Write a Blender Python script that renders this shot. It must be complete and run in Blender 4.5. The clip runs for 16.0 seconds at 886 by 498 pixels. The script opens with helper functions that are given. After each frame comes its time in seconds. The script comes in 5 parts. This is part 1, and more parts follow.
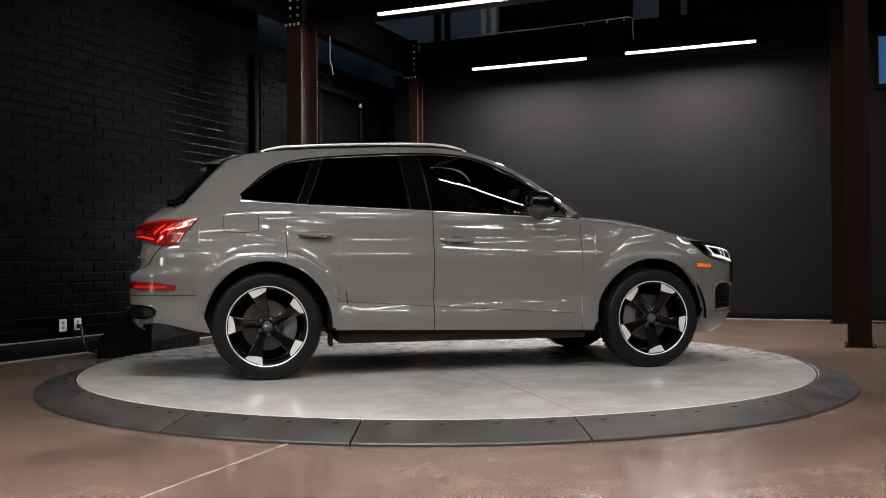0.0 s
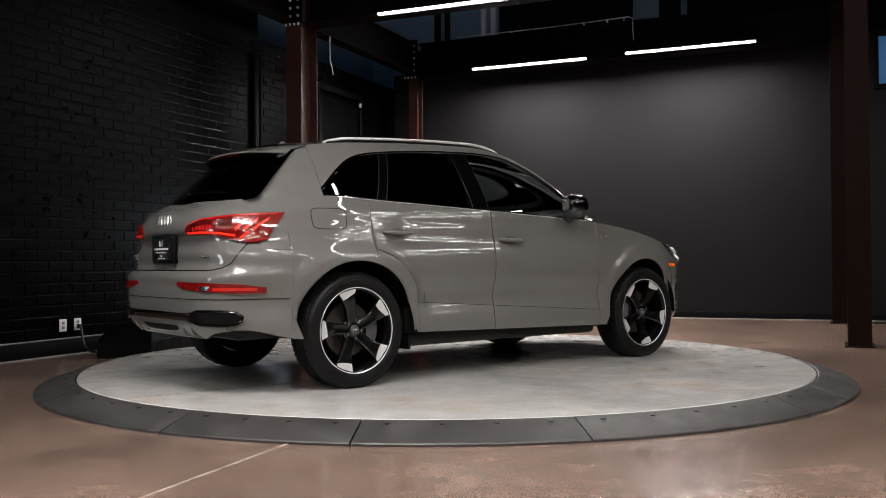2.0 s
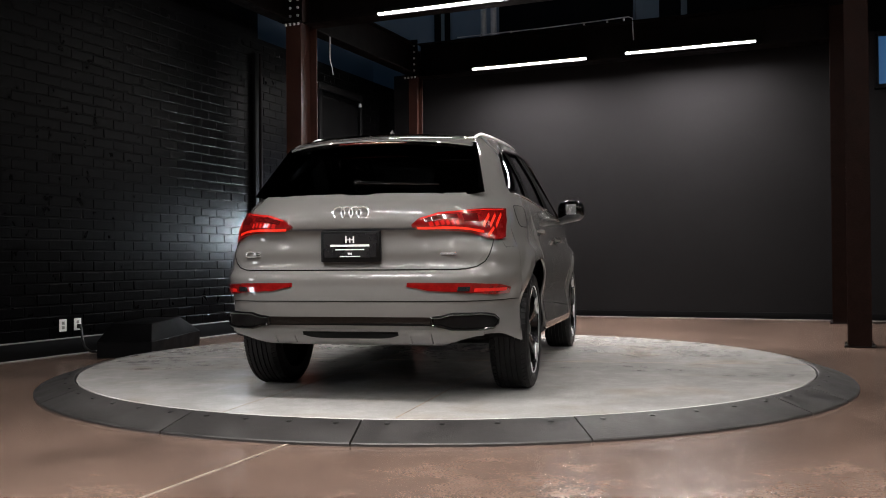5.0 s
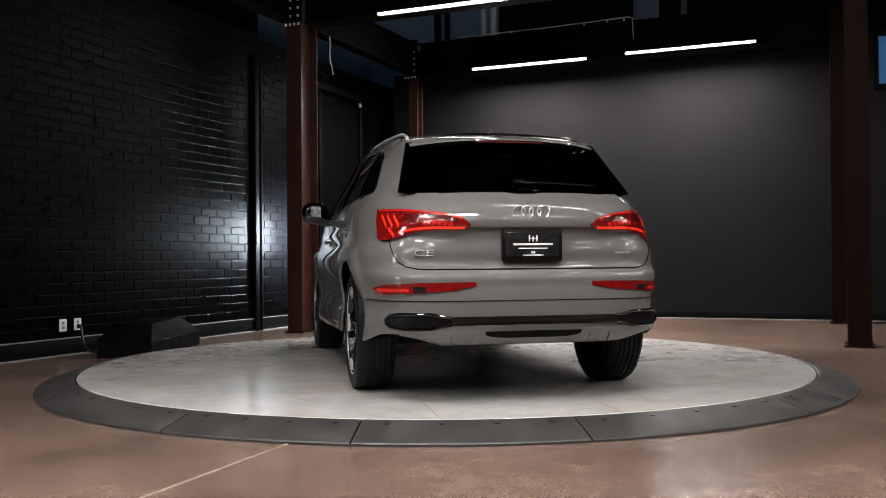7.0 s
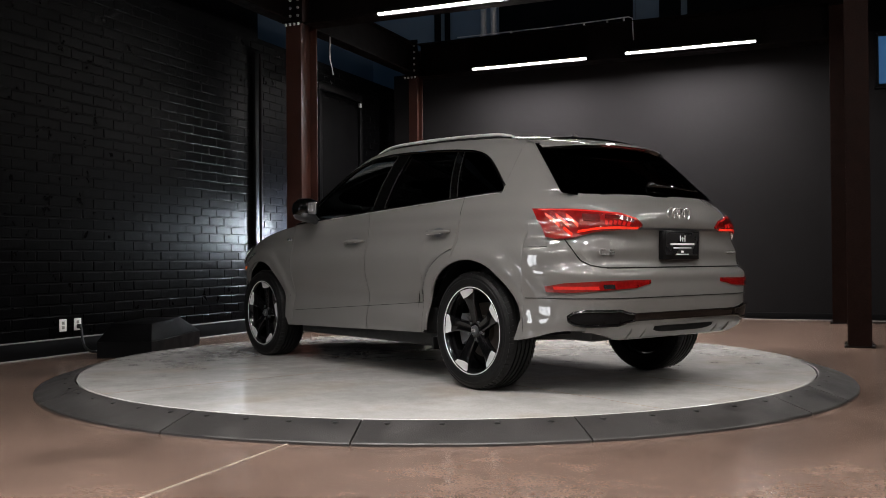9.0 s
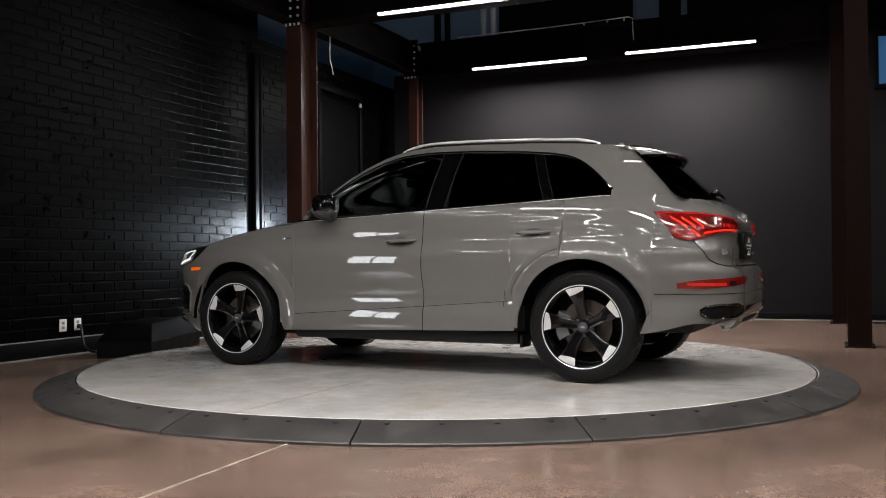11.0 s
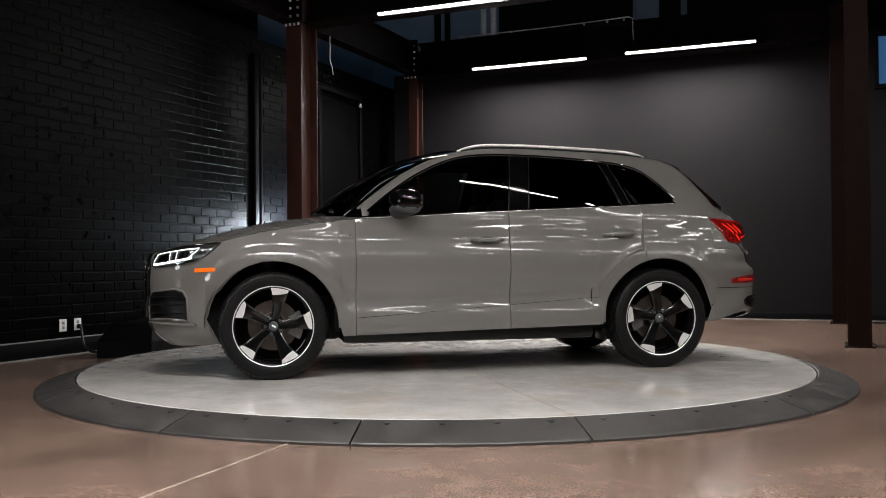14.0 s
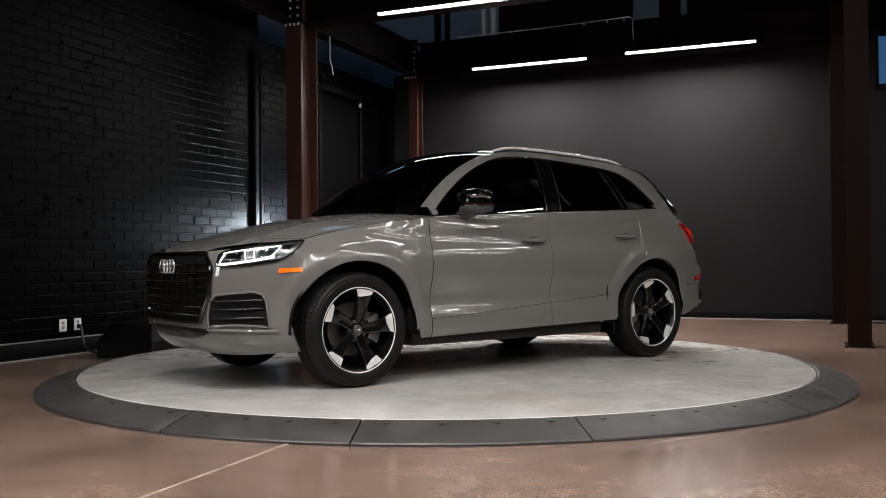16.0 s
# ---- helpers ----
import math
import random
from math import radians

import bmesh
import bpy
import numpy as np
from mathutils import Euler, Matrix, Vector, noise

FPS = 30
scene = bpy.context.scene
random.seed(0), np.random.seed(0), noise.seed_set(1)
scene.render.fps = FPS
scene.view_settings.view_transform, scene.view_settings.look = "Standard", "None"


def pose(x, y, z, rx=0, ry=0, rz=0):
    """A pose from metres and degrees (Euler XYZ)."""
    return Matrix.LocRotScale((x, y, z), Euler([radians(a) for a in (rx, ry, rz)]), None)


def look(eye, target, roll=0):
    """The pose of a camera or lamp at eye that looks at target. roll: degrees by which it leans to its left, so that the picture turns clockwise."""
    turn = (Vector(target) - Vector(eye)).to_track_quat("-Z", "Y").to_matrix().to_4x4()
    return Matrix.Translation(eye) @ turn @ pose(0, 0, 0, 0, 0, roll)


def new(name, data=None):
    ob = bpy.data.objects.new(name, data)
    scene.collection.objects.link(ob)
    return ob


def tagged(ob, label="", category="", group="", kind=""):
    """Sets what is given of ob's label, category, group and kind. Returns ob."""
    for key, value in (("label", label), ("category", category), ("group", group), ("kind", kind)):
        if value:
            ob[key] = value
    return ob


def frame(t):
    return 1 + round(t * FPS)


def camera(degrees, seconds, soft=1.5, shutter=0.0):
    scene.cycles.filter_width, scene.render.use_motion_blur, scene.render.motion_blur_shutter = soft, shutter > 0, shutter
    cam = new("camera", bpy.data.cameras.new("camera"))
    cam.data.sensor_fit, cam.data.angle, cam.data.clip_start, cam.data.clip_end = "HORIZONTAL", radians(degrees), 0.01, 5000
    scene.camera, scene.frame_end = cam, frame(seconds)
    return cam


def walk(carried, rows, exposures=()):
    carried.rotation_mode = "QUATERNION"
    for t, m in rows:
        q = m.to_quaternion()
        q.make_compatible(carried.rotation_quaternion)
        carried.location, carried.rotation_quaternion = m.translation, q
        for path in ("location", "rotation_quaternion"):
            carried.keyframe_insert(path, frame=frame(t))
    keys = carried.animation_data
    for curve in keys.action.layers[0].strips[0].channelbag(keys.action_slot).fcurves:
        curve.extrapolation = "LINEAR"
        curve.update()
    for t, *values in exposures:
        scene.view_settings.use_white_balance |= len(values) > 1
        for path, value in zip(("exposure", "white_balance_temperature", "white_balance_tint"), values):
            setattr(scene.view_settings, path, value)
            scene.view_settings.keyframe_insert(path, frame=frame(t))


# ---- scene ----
# camera: stands still on a tripod before the turntable
EYE = Vector((0.0, -7.4869, 0.8945))
cam = camera(51.12, 16.0, soft=0.8)
STAND = look(EYE, EYE + Vector((-0.0022077, 0.999923, 0.012189)), -0.4486)
walk(cam, [(0.0, STAND), (16.0, STAND)], exposures=[(0.0, 0.0, 6500, 10), (16.0, 0.0, 6500, 10)])

# a closed, dark hall: the world gives next to nothing
world = bpy.data.worlds.new("world")
world.use_nodes = True
world.node_tree.nodes["Background"].inputs[0].default_value = (0.25, 0.35, 0.5, 1)
world.node_tree.nodes["Background"].inputs[1].default_value = 0.02
scene.world = world

TUBE_POWER = 84.0
SKY_BLUE = (0.38, 0.66, 1.0)

# the hall stands turned against the camera: u runs along the back wall, v towards it
ROOM = pose(0, 0, 0, 0, 0, -23)
WALL_U, WALL_V = -4.03, 7.35
DISC_Z, DISC_R, RING_R = 0.0874, 2.781, 3.047


def area_lamp(name, m, sx, sy, power, colour, spread=180):
    d = bpy.data.lights.new(name, "AREA")
    d.shape, d.size, d.size_y, d.energy, d.color = "RECTANGLE", sx, sy, power, colour
    d.spread = radians(spread)
    ob = new(name, d)
    ob.matrix_world = m
    return ob


# cool daylight falling through the clerestory above the side and back walls
area_lamp("clerestory_light", ROOM @ pose(-4.8, 6.6, 6.6, 0, 0, 0), 0.6, 2.6, 6, SKY_BLUE)
area_lamp("clerestory_light", ROOM @ pose(-1.5, 8.3, 6.6, 0, 0, 0), 5.0, 0.8, 6, SKY_BLUE)
# baffled strip lights over the near half of the hall, which light turntable and car
STRIP_ROWS = [(u, v, 180) for v in (-1.6, -4.0, -6.4, -8.8) for u in (0.2, 2.6, 5.0) if (u, v) != (0.2, -1.6)]
STRIP_ROWS += [(u, v, 180) for v in (-3.9, -6.4) for u in (7.4, 9.8)]
STRIP_ROWS += [(u, v, -90) for v in (0.8, -1.4) for u in (5.6, 7.6, 9.6, 11.6)]
STRIP_ROWS += [(-2.2, v, 180) for v in (-4.6, -7.0, -9.4)]
STRIP_Z = 4.05
for u_, v_, turn_ in STRIP_ROWS:
    if -1 < u_ < 4 and v_ < -2:
        watts = (92 if u_ < 1 else 88) if v_ > -5 else (40 if u_ < 1 else 5)
        area_lamp("strip_glow", ROOM @ pose(u_, v_, STRIP_Z - 0.017), 1.75, 0.03, watts, (1.0, 0.955, 0.93), 132)
WALL_STRIPS = ((-1.387, 6.55, 3.867), (1.005, 6.55, 3.888))
for u_, v_, z_ in WALL_STRIPS:
    area_lamp("strip_glow", ROOM @ pose(u_, v_, z_ - 0.017), 1.72, 0.03, 165, (1.0, 0.955, 0.94), 164)
HALL_STRIPS = ((-1.294, 3.0, 3.851), (0.921, 3.0, 3.851))
for u_, v_, z_ in HALL_STRIPS:
    area_lamp("strip_glow", ROOM @ pose(u_, v_, z_ - 0.017), 1.6, 0.03, 85, (1.0, 0.955, 0.92), 105)


# ---- materials ----
def material(name, colour, rough=0.5, metal=0.0, vary=0.12, scale=8.0, fine=0.0, bump=0.0, bump_scale=60.0, rough_vary=0.1,
             coat=0.0, emit=None, power=0.0, obj_vary=0.0, second=None, spec=0.5, ior=1.5, transmission=0.0, coords="Object"):
    m = bpy.data.materials.new(name)
    m.use_nodes = True
    nt = m.node_tree
    b = nt.nodes["Principled BSDF"]
    b.inputs["Roughness"].default_value = rough
    b.inputs["Metallic"].default_value = metal
    b.inputs["Coat Weight"].default_value = coat
    b.inputs["Coat Roughness"].default_value = 0.02
    b.inputs["Specular IOR Level"].default_value = spec
    b.inputs["IOR"].default_value = ior
    b.inputs["Transmission Weight"].default_value = transmission
    b.inputs["Base Color"].default_value = (*colour, 1)
    if emit:
        b.inputs["Emission Color"].default_value = (*emit, 1)
        b.inputs["Emission Strength"].default_value = power
    if vary or bump or rough_vary:
        tc = nt.nodes.new("ShaderNodeTexCoord")
        big = nt.nodes.new("ShaderNodeTexNoise")
        big.inputs["Scale"].default_value = scale
        big.inputs["Detail"].default_value = 5
        nt.links.new(tc.outputs[coords], big.inputs["Vector"])
        small = nt.nodes.new("ShaderNodeTexNoise")
        small.inputs["Scale"].default_value = bump_scale
        small.inputs["Detail"].default_value = 4
        nt.links.new(tc.outputs[coords], small.inputs["Vector"])
        ramp = nt.nodes.new("ShaderNodeValToRGB")
        lo = second or tuple(c * (1 - vary) for c in colour)
        hi = tuple(min(1, c * (1 + vary)) for c in colour)
        ramp.color_ramp.elements[0].position, ramp.color_ramp.elements[0].color = 0.32, (*lo, 1)
        ramp.color_ramp.elements[1].position, ramp.color_ramp.elements[1].color = 0.68, (*hi, 1)
        mix = nt.nodes.new("ShaderNodeMix")
        mix.inputs[0].default_value = fine
        nt.links.new(big.outputs[0], mix.inputs[2])
        nt.links.new(small.outputs[0], mix.inputs[3])
        nt.links.new(mix.outputs[0], ramp.inputs[0])
        out = ramp.outputs[0]
        if obj_vary:
            info = nt.nodes.new("ShaderNodeObjectInfo")
            mr = nt.nodes.new("ShaderNodeMapRange")
            mr.inputs[3].default_value, mr.inputs[4].default_value = 1 - obj_vary, 1 + obj_vary
            nt.links.new(info.outputs["Random"], mr.inputs[0])
            hsv = nt.nodes.new("ShaderNodeHueSaturation")
            nt.links.new(mr.outputs[0], hsv.inputs["Value"])
            nt.links.new(out, hsv.inputs["Color"])
            out = hsv.outputs[0]
        nt.links.new(out, b.inputs["Base Color"])
        if rough_vary:
            mr = nt.nodes.new("ShaderNodeMapRange")
            mr.inputs[1].default_value, mr.inputs[2].default_value = 0.3, 0.7
            mr.inputs[3].default_value, mr.inputs[4].default_value = max(0.02, rough - rough_vary), min(1, rough + rough_vary)
            nt.links.new(big.outputs[0], mr.inputs[0])
            nt.links.new(mr.outputs[0], b.inputs["Roughness"])
        if bump:
            bp = nt.nodes.new("ShaderNodeBump")
            bp.inputs["Strength"].default_value = bump
            bp.inputs["Distance"].default_value = 0.01
            nt.links.new(small.outputs[0], bp.inputs["Height"])
            nt.links.new(bp.outputs[0], b.inputs["Normal"])
    return m


def concrete(name, colour, rough, stain, stain_amount, scale=1.0, contrast=1.0):
    """Polished concrete: broad clouds, fine speckle, rusty stains and scuffs."""
    m = bpy.data.materials.new(name)
    m.use_nodes = True
    nt = m.node_tree
    b = nt.nodes["Principled BSDF"]
    tc = nt.nodes.new("ShaderNodeTexCoord")

    def noise_node(s, detail, rough_=0.6):
        n = nt.nodes.new("ShaderNodeTexNoise")
        n.inputs["Scale"].default_value, n.inputs["Detail"].default_value, n.inputs["Roughness"].default_value = s * scale, detail, rough_
        nt.links.new(tc.outputs["Object"], n.inputs["Vector"])
        return n

    def ramp(src, p0, c0, p1, c1):
        r = nt.nodes.new("ShaderNodeValToRGB")
        r.color_ramp.elements[0].position, r.color_ramp.elements[0].color = p0, (*c0, 1)
        r.color_ramp.elements[1].position, r.color_ramp.elements[1].color = p1, (*c1, 1)
        nt.links.new(src, r.inputs[0])
        return r.outputs[0]

    def mixed(fac, a, c, mode="MIX"):
        x = nt.nodes.new("ShaderNodeMix")
        x.data_type, x.blend_type = "RGBA", mode
        if hasattr(fac, "node"):
            nt.links.new(fac, x.inputs[0])
        else:
            x.inputs[0].default_value = fac
        for s, k in ((a, 6), (c, 7)):
            if hasattr(s, "node"):
                nt.links.new(s, x.inputs[k])
            else:
                x.inputs[k].default_value = (*s, 1)
        return x.outputs[2]

    cloud, mid, speck, spot = noise_node(0.9, 6), noise_node(5, 6, 0.7), noise_node(90, 3), noise_node(1.7, 3, 0.5)
    base = ramp(cloud.outputs[0], 0.3, tuple(c * (1 - 0.16 * contrast) for c in colour), 0.7, tuple(c * (1 + 0.12 * contrast) for c in colour))
    base = mixed(0.5, base, ramp(mid.outputs[0], 0.3, (1 - 0.14 * contrast,) * 3, 0.72, (1 + 0.09 * contrast,) * 3), "MULTIPLY")
    base = mixed(0.35, base, ramp(speck.outputs[0], 0.35, (1 - 0.2 * contrast,) * 3, 0.65, (1 + 0.15 * contrast,) * 3), "MULTIPLY")
    mask = ramp(spot.outputs[0], 0.52, (0, 0, 0), 0.82, (stain_amount,) * 3)
    base = mixed(mask, base, stain)
    nt.links.new(base, b.inputs["Base Color"])
    mr = nt.nodes.new("ShaderNodeMapRange")
    mr.inputs[1].default_value, mr.inputs[2].default_value = 0.3, 0.7
    mr.inputs[3].default_value, mr.inputs[4].default_value = rough - 0.04, rough + 0.07
    nt.links.new(mid.outputs[0], mr.inputs[0])
    nt.links.new(mr.outputs[0], b.inputs["Roughness"])
    bp = nt.nodes.new("ShaderNodeBump")
    bp.inputs["Strength"].default_value, bp.inputs["Distance"].default_value = 0.03, 0.004
    nt.links.new(mid.outputs[0], bp.inputs["Height"])
    nt.links.new(bp.outputs[0], b.inputs["Normal"])
    return m


M_FLOOR = concrete("polished_concrete", (0.172, 0.116, 0.091), 0.17, (0.095, 0.066, 0.052), 0.6, 1.0, 3.0)
M_DISC = concrete("turntable_concrete", (0.50, 0.487, 0.475), 0.12, (0.36, 0.27, 0.19), 0.6, 1.0, 1.6)
M_CRACK = material("deck_joint_dirt", (0.20, 0.14, 0.10), 0.8, vary=0.4, scale=9)
M_JOINT = material("floor_joint", (0.30, 0.25, 0.2), 0.8, vary=0.3, scale=20)
M_STEEL_RING = material("ring_plate", (0.046, 0.043, 0.042), 0.5, 0.25, 0.28, 5, 0.4, 0.15, 120, 0.12, obj_vary=0.12)
M_BOLT = material("bolt_steel", (0.05, 0.05, 0.05), 0.4, 0.7, 0.2, 40)
M_BRICK = material("black_brick", (0.0015, 0.0015, 0.0018), 0.34, 0, 0.25, 9, 0.4, 0.35, 70, 0.08, obj_vary=0.2, spec=0.036)
M_MORTAR = material("black_mortar", (0.0015, 0.0015, 0.0018), 0.42, 0, 0.25, 30, 0.5, 0.4, 90, spec=0.036)
M_WALL = material("grey_wall_paint", (0.0135, 0.0128, 0.0135), 0.85, 0, 0.10, 1.6, 0.3, 0.08, 220, 0.06, spec=0.04)
M_BLACK = material("black_paint", (0.004, 0.004, 0.0045), 0.5, 0, 0.2, 6, 0.3, 0.05, 90, spec=0.06)
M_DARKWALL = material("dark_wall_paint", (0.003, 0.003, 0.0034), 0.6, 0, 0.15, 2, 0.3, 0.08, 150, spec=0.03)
M_BLUEWALL = material("upper_wall_paint", (0.085, 0.115, 0.15), 0.7, 0, 0.15, 1.5, 0.3, 0.05, 150)
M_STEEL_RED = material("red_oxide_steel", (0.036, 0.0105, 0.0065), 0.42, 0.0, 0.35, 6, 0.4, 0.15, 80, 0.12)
# darker copy of the red oxide steel, with the columns' shade in its colour
M_STEEL_SHADE = material("shaded_red_oxide_steel", (0.011, 0.005, 0.004), 0.5, 0.0, 0.35, 6, 0.4, 0.15, 80, 0.1, spec=0.04)
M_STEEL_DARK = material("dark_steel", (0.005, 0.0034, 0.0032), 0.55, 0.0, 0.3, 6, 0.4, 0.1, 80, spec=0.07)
M_GALV = material("galvanised_steel", (0.58, 0.60, 0.62), 0.38, 0.25, 0.2, 15, 0.4, 0.05, 120)
M_CONDUIT = material("grey_painted_conduit", (0.42, 0.45, 0.48), 0.45, 0.2, 0.15, 15)
M_TRIM = material("baseboard_top", (0.30, 0.29, 0.28), 0.45, 0, 0.2, 10)
M_PLASTIC_W = material("white_plastic", (0.88, 0.88, 0.86), 0.35, 0, 0.04, 10)
M_RUBBER_BLK = material("black_rubber", (0.010, 0.010, 0.011), 0.55, 0, 0.2, 10, 0.4, 0.1, 200)
M_TUBE = material("lit_tube", (1, 1, 1), 0.5, vary=0, rough_vary=0, emit=(1.0, 0.955, 0.90), power=TUBE_POWER)
M_PANELGLOW = material("panel_glow", (1, 1, 1), 0.5, vary=0, rough_vary=0, emit=(0.80, 0.91, 1.0), power=800.0)
M_DOORGLOW = material("doorway_glow", (1, 1, 1), 0.5, vary=0, rough_vary=0, emit=(0.92, 0.96, 1.0), power=14.0)
M_BLUEGLASS = material("blue_window_glass", (0.05, 0.12, 0.25), 0.1, vary=0, rough_vary=0, emit=(0.09, 0.28, 0.65), power=0.2)


# car materials
def car_paint(name, colour):
    m = material(name, colour, 0.55, 0.0, 0.02, 3, 0.2, 0.0, 400, 0.02, coat=1.0, spec=0.1)
    return m


def tinted_glass(name, tint, through_colour):
    """Thin tinted glazing: a mirror-like skin over a dark, slightly clear pane."""
    m = bpy.data.materials.new(name)
    m.use_nodes = True
    nt = m.node_tree
    nt.nodes.remove(nt.nodes["Principled BSDF"])
    out = nt.nodes["Material Output"]
    gl = nt.nodes.new("ShaderNodeBsdfGlossy")
    gl.inputs["Roughness"].default_value = 0.015
    tr = nt.nodes.new("ShaderNodeBsdfTransparent")
    tr.inputs["Color"].default_value = (*through_colour, 1)
    fr = nt.nodes.new("ShaderNodeFresnel")
    fr.inputs["IOR"].default_value = 1.5
    mx = nt.nodes.new("ShaderNodeMixShader")
    nt.links.new(fr.outputs[0], mx.inputs[0])
    nt.links.new(tr.outputs[0], mx.inputs[1])
    nt.links.new(gl.outputs[0], mx.inputs[2])
    nt.links.new(mx.outputs[0], out.inputs["Surface"])
    return m


M_PAINT = car_paint("grey_car_paint", (0.117, 0.113, 0.109))
M_INNER = material("black_inner_shell", (0.003, 0.003, 0.003), 0.8, vary=0.1, spec=0.1)
M_GLOSSBLK = material("gloss_black_trim", (0.002, 0.002, 0.002), 0.05, 0, 0.05, 5, rough_vary=0.015, spec=0.4)
M_SATINBLK = material("satin_black_plastic", (0.004, 0.004, 0.0043), 0.36, 0, 0.15, 20, 0.4, 0.08, 300, spec=0.14)
M_GREYPLASTIC = material("dark_grey_plastic", (0.035, 0.036, 0.04), 0.4, 0, 0.1, 20, 0.3, 0.05, 300)
M_CHROME = material("chrome", (0.88, 0.88, 0.89), 0.22, 0.85, 0.03, 5, rough_vary=0.03)
M_ALU = material("machined_aluminium", (0.80, 0.80, 0.80), 0.34, 0.55, 0.06, 40, 0.4, 0.05, 300, 0.05)
M_RIM = material("black_rim_lacquer", (0.003, 0.003, 0.0033), 0.16, 0.0, 0.1, 6, coat=0.25, rough_vary=0.05, spec=0.3)
M_DISCBRAKE = material("brake_iron", (0.10, 0.085, 0.075), 0.45, 0.8, 0.25, 25, 0.5, 0.1, 200)
M_CALIPER = material("caliper_metal", (0.16, 0.16, 0.165), 0.4, 0.7, 0.15, 20)
M_TYRE = material("tyre_rubber", (0.0045, 0.0045, 0.0047), 0.5, 0, 0.25, 12, 0.4, 0.2, 150, 0.1, spec=0.16)
M_GLASS_REAR = tinted_glass("privacy_glass", 0.02, (0.012, 0.012, 0.013))
M_GLASS_FRONT = tinted_glass("window_glass", 0.3, (0.30, 0.33, 0.33))
M_REDLENS = material("red_lamp_lens", (0.13, 0.004, 0.004), 0.12, 0, 0.25, 30, coat=1.0, rough_vary=0.03, emit=(1.0, 0.02, 0.015), power=0.03)
M_REDGLOW = material("red_lamp_glow", (0.6, 0.02, 0.01), 0.2, vary=0, rough_vary=0, coat=1.0, emit=(1.0, 0.03, 0.012), power=0.55)
M_REDDIM = material("red_lens_bright", (0.45, 0.012, 0.01), 0.15, vary=0.1, scale=60, coat=1.0, rough_vary=0.03, emit=(1.0, 0.03, 0.02), power=0.08)
M_REDDEEP = material("deep_red_lens", (0.07, 0.003, 0.003), 0.12, 0, 0.1, 8, coat=1.0, rough_vary=0.03)
M_AMBER = material("amber_marker_lens", (0.75, 0.13, 0.01), 0.2, vary=0.05, rough_vary=0, coat=1.0, emit=(1.0, 0.16, 0.01), power=0.4)
M_DRL = material("daytime_light", (1, 1, 1), 0.3, vary=0, rough_vary=0, emit=(1.0, 0.98, 0.95), power=1.5)
M_LAMPBODY = material("headlamp_reflector", (0.10, 0.105, 0.11), 0.18, 0.9, 0.1, 30, rough_vary=0.05)
M_CLEAR = tinted_glass("clear_lens", 0.9, (0.92, 0.93, 0.94))
M_PLATEBLK = material("plate_black", (0.010, 0.010, 0.011), 0.3, vary=0.1, coat=0.3)
M_WHITEPRINT = material("white_print", (0.75, 0.75, 0.75), 0.5, vary=0.03, rough_vary=0)
M_SEAT = material("black_leather", (0.016, 0.016, 0.017), 0.42, 0, 0.15, 15, 0.4, 0.1, 200)
M_LINING = material("light_headlining", (0.18, 0.17, 0.16), 0.9, 0, 0.1, 10)
M_UNDER = material("underbody", (0.012, 0.012, 0.012), 0.8, 0, 0.3, 12, 0.4, 0.2, 60)
M_STEELDIRTY = material("exhaust_steel", (0.07, 0.062, 0.052), 0.4, 0.8, 0.3, 20)


# ---- builders ----
def box(bm, x0, x1, y0, y1, z0, z1, bevel=0.0, seg=2):
    vs = [bm.verts.new((x, y, z)) for x in (x0, x1) for y in (y0, y1) for z in (z0, z1)]
    fs = [bm.faces.new([vs[i] for i in f]) for f in ((0, 1, 3, 2), (4, 6, 7, 5), (0, 4, 5, 1), (2, 3, 7, 6), (0, 2, 6, 4), (1, 5, 7, 3))]
    if bevel:
        es = list({e for f in fs for e in f.edges})
        bmesh.ops.bevel(bm, geom=es, offset=bevel, segments=seg, affect="EDGES", profile=0.5)
    return bm


def pipe(bm, pts, r, n=10, closed=False, caps=True):
    """A round bar along a line of points."""
    pts = [Vector(p) for p in pts]
    rings, up = [], None
    for i, p in enumerate(pts):
        if closed:
            t = pts[(i + 1) % len(pts)] - pts[i - 1]
        else:
            t = pts[min(i + 1, len(pts) - 1)] - pts[max(i - 1, 0)]
        t.normalize()
        if up is None:
            up = Vector((0, 0, 1)) if abs(t.z) < 0.9 else Vector((1, 0, 0))
        s = t.cross(up).normalized()
        up = s.cross(t).normalized()
        rr = r[i] if isinstance(r, (list, tuple)) else r
        rings.append([bm.verts.new(p + rr * (math.cos(2 * math.pi * k / n) * s + math.sin(2 * math.pi * k / n) * up)) for k in range(n)])
    last = len(rings) if closed else len(rings) - 1
    for i in range(last):
        a, b = rings[i], rings[(i + 1) % len(rings)]
        for k in range(n):
            bm.faces.new((a[k], a[(k + 1) % n], b[(k + 1) % n], b[k]))
    if caps and not closed:
        bm.faces.new(rings[0][::-1])
        bm.faces.new(rings[-1])
    return bm


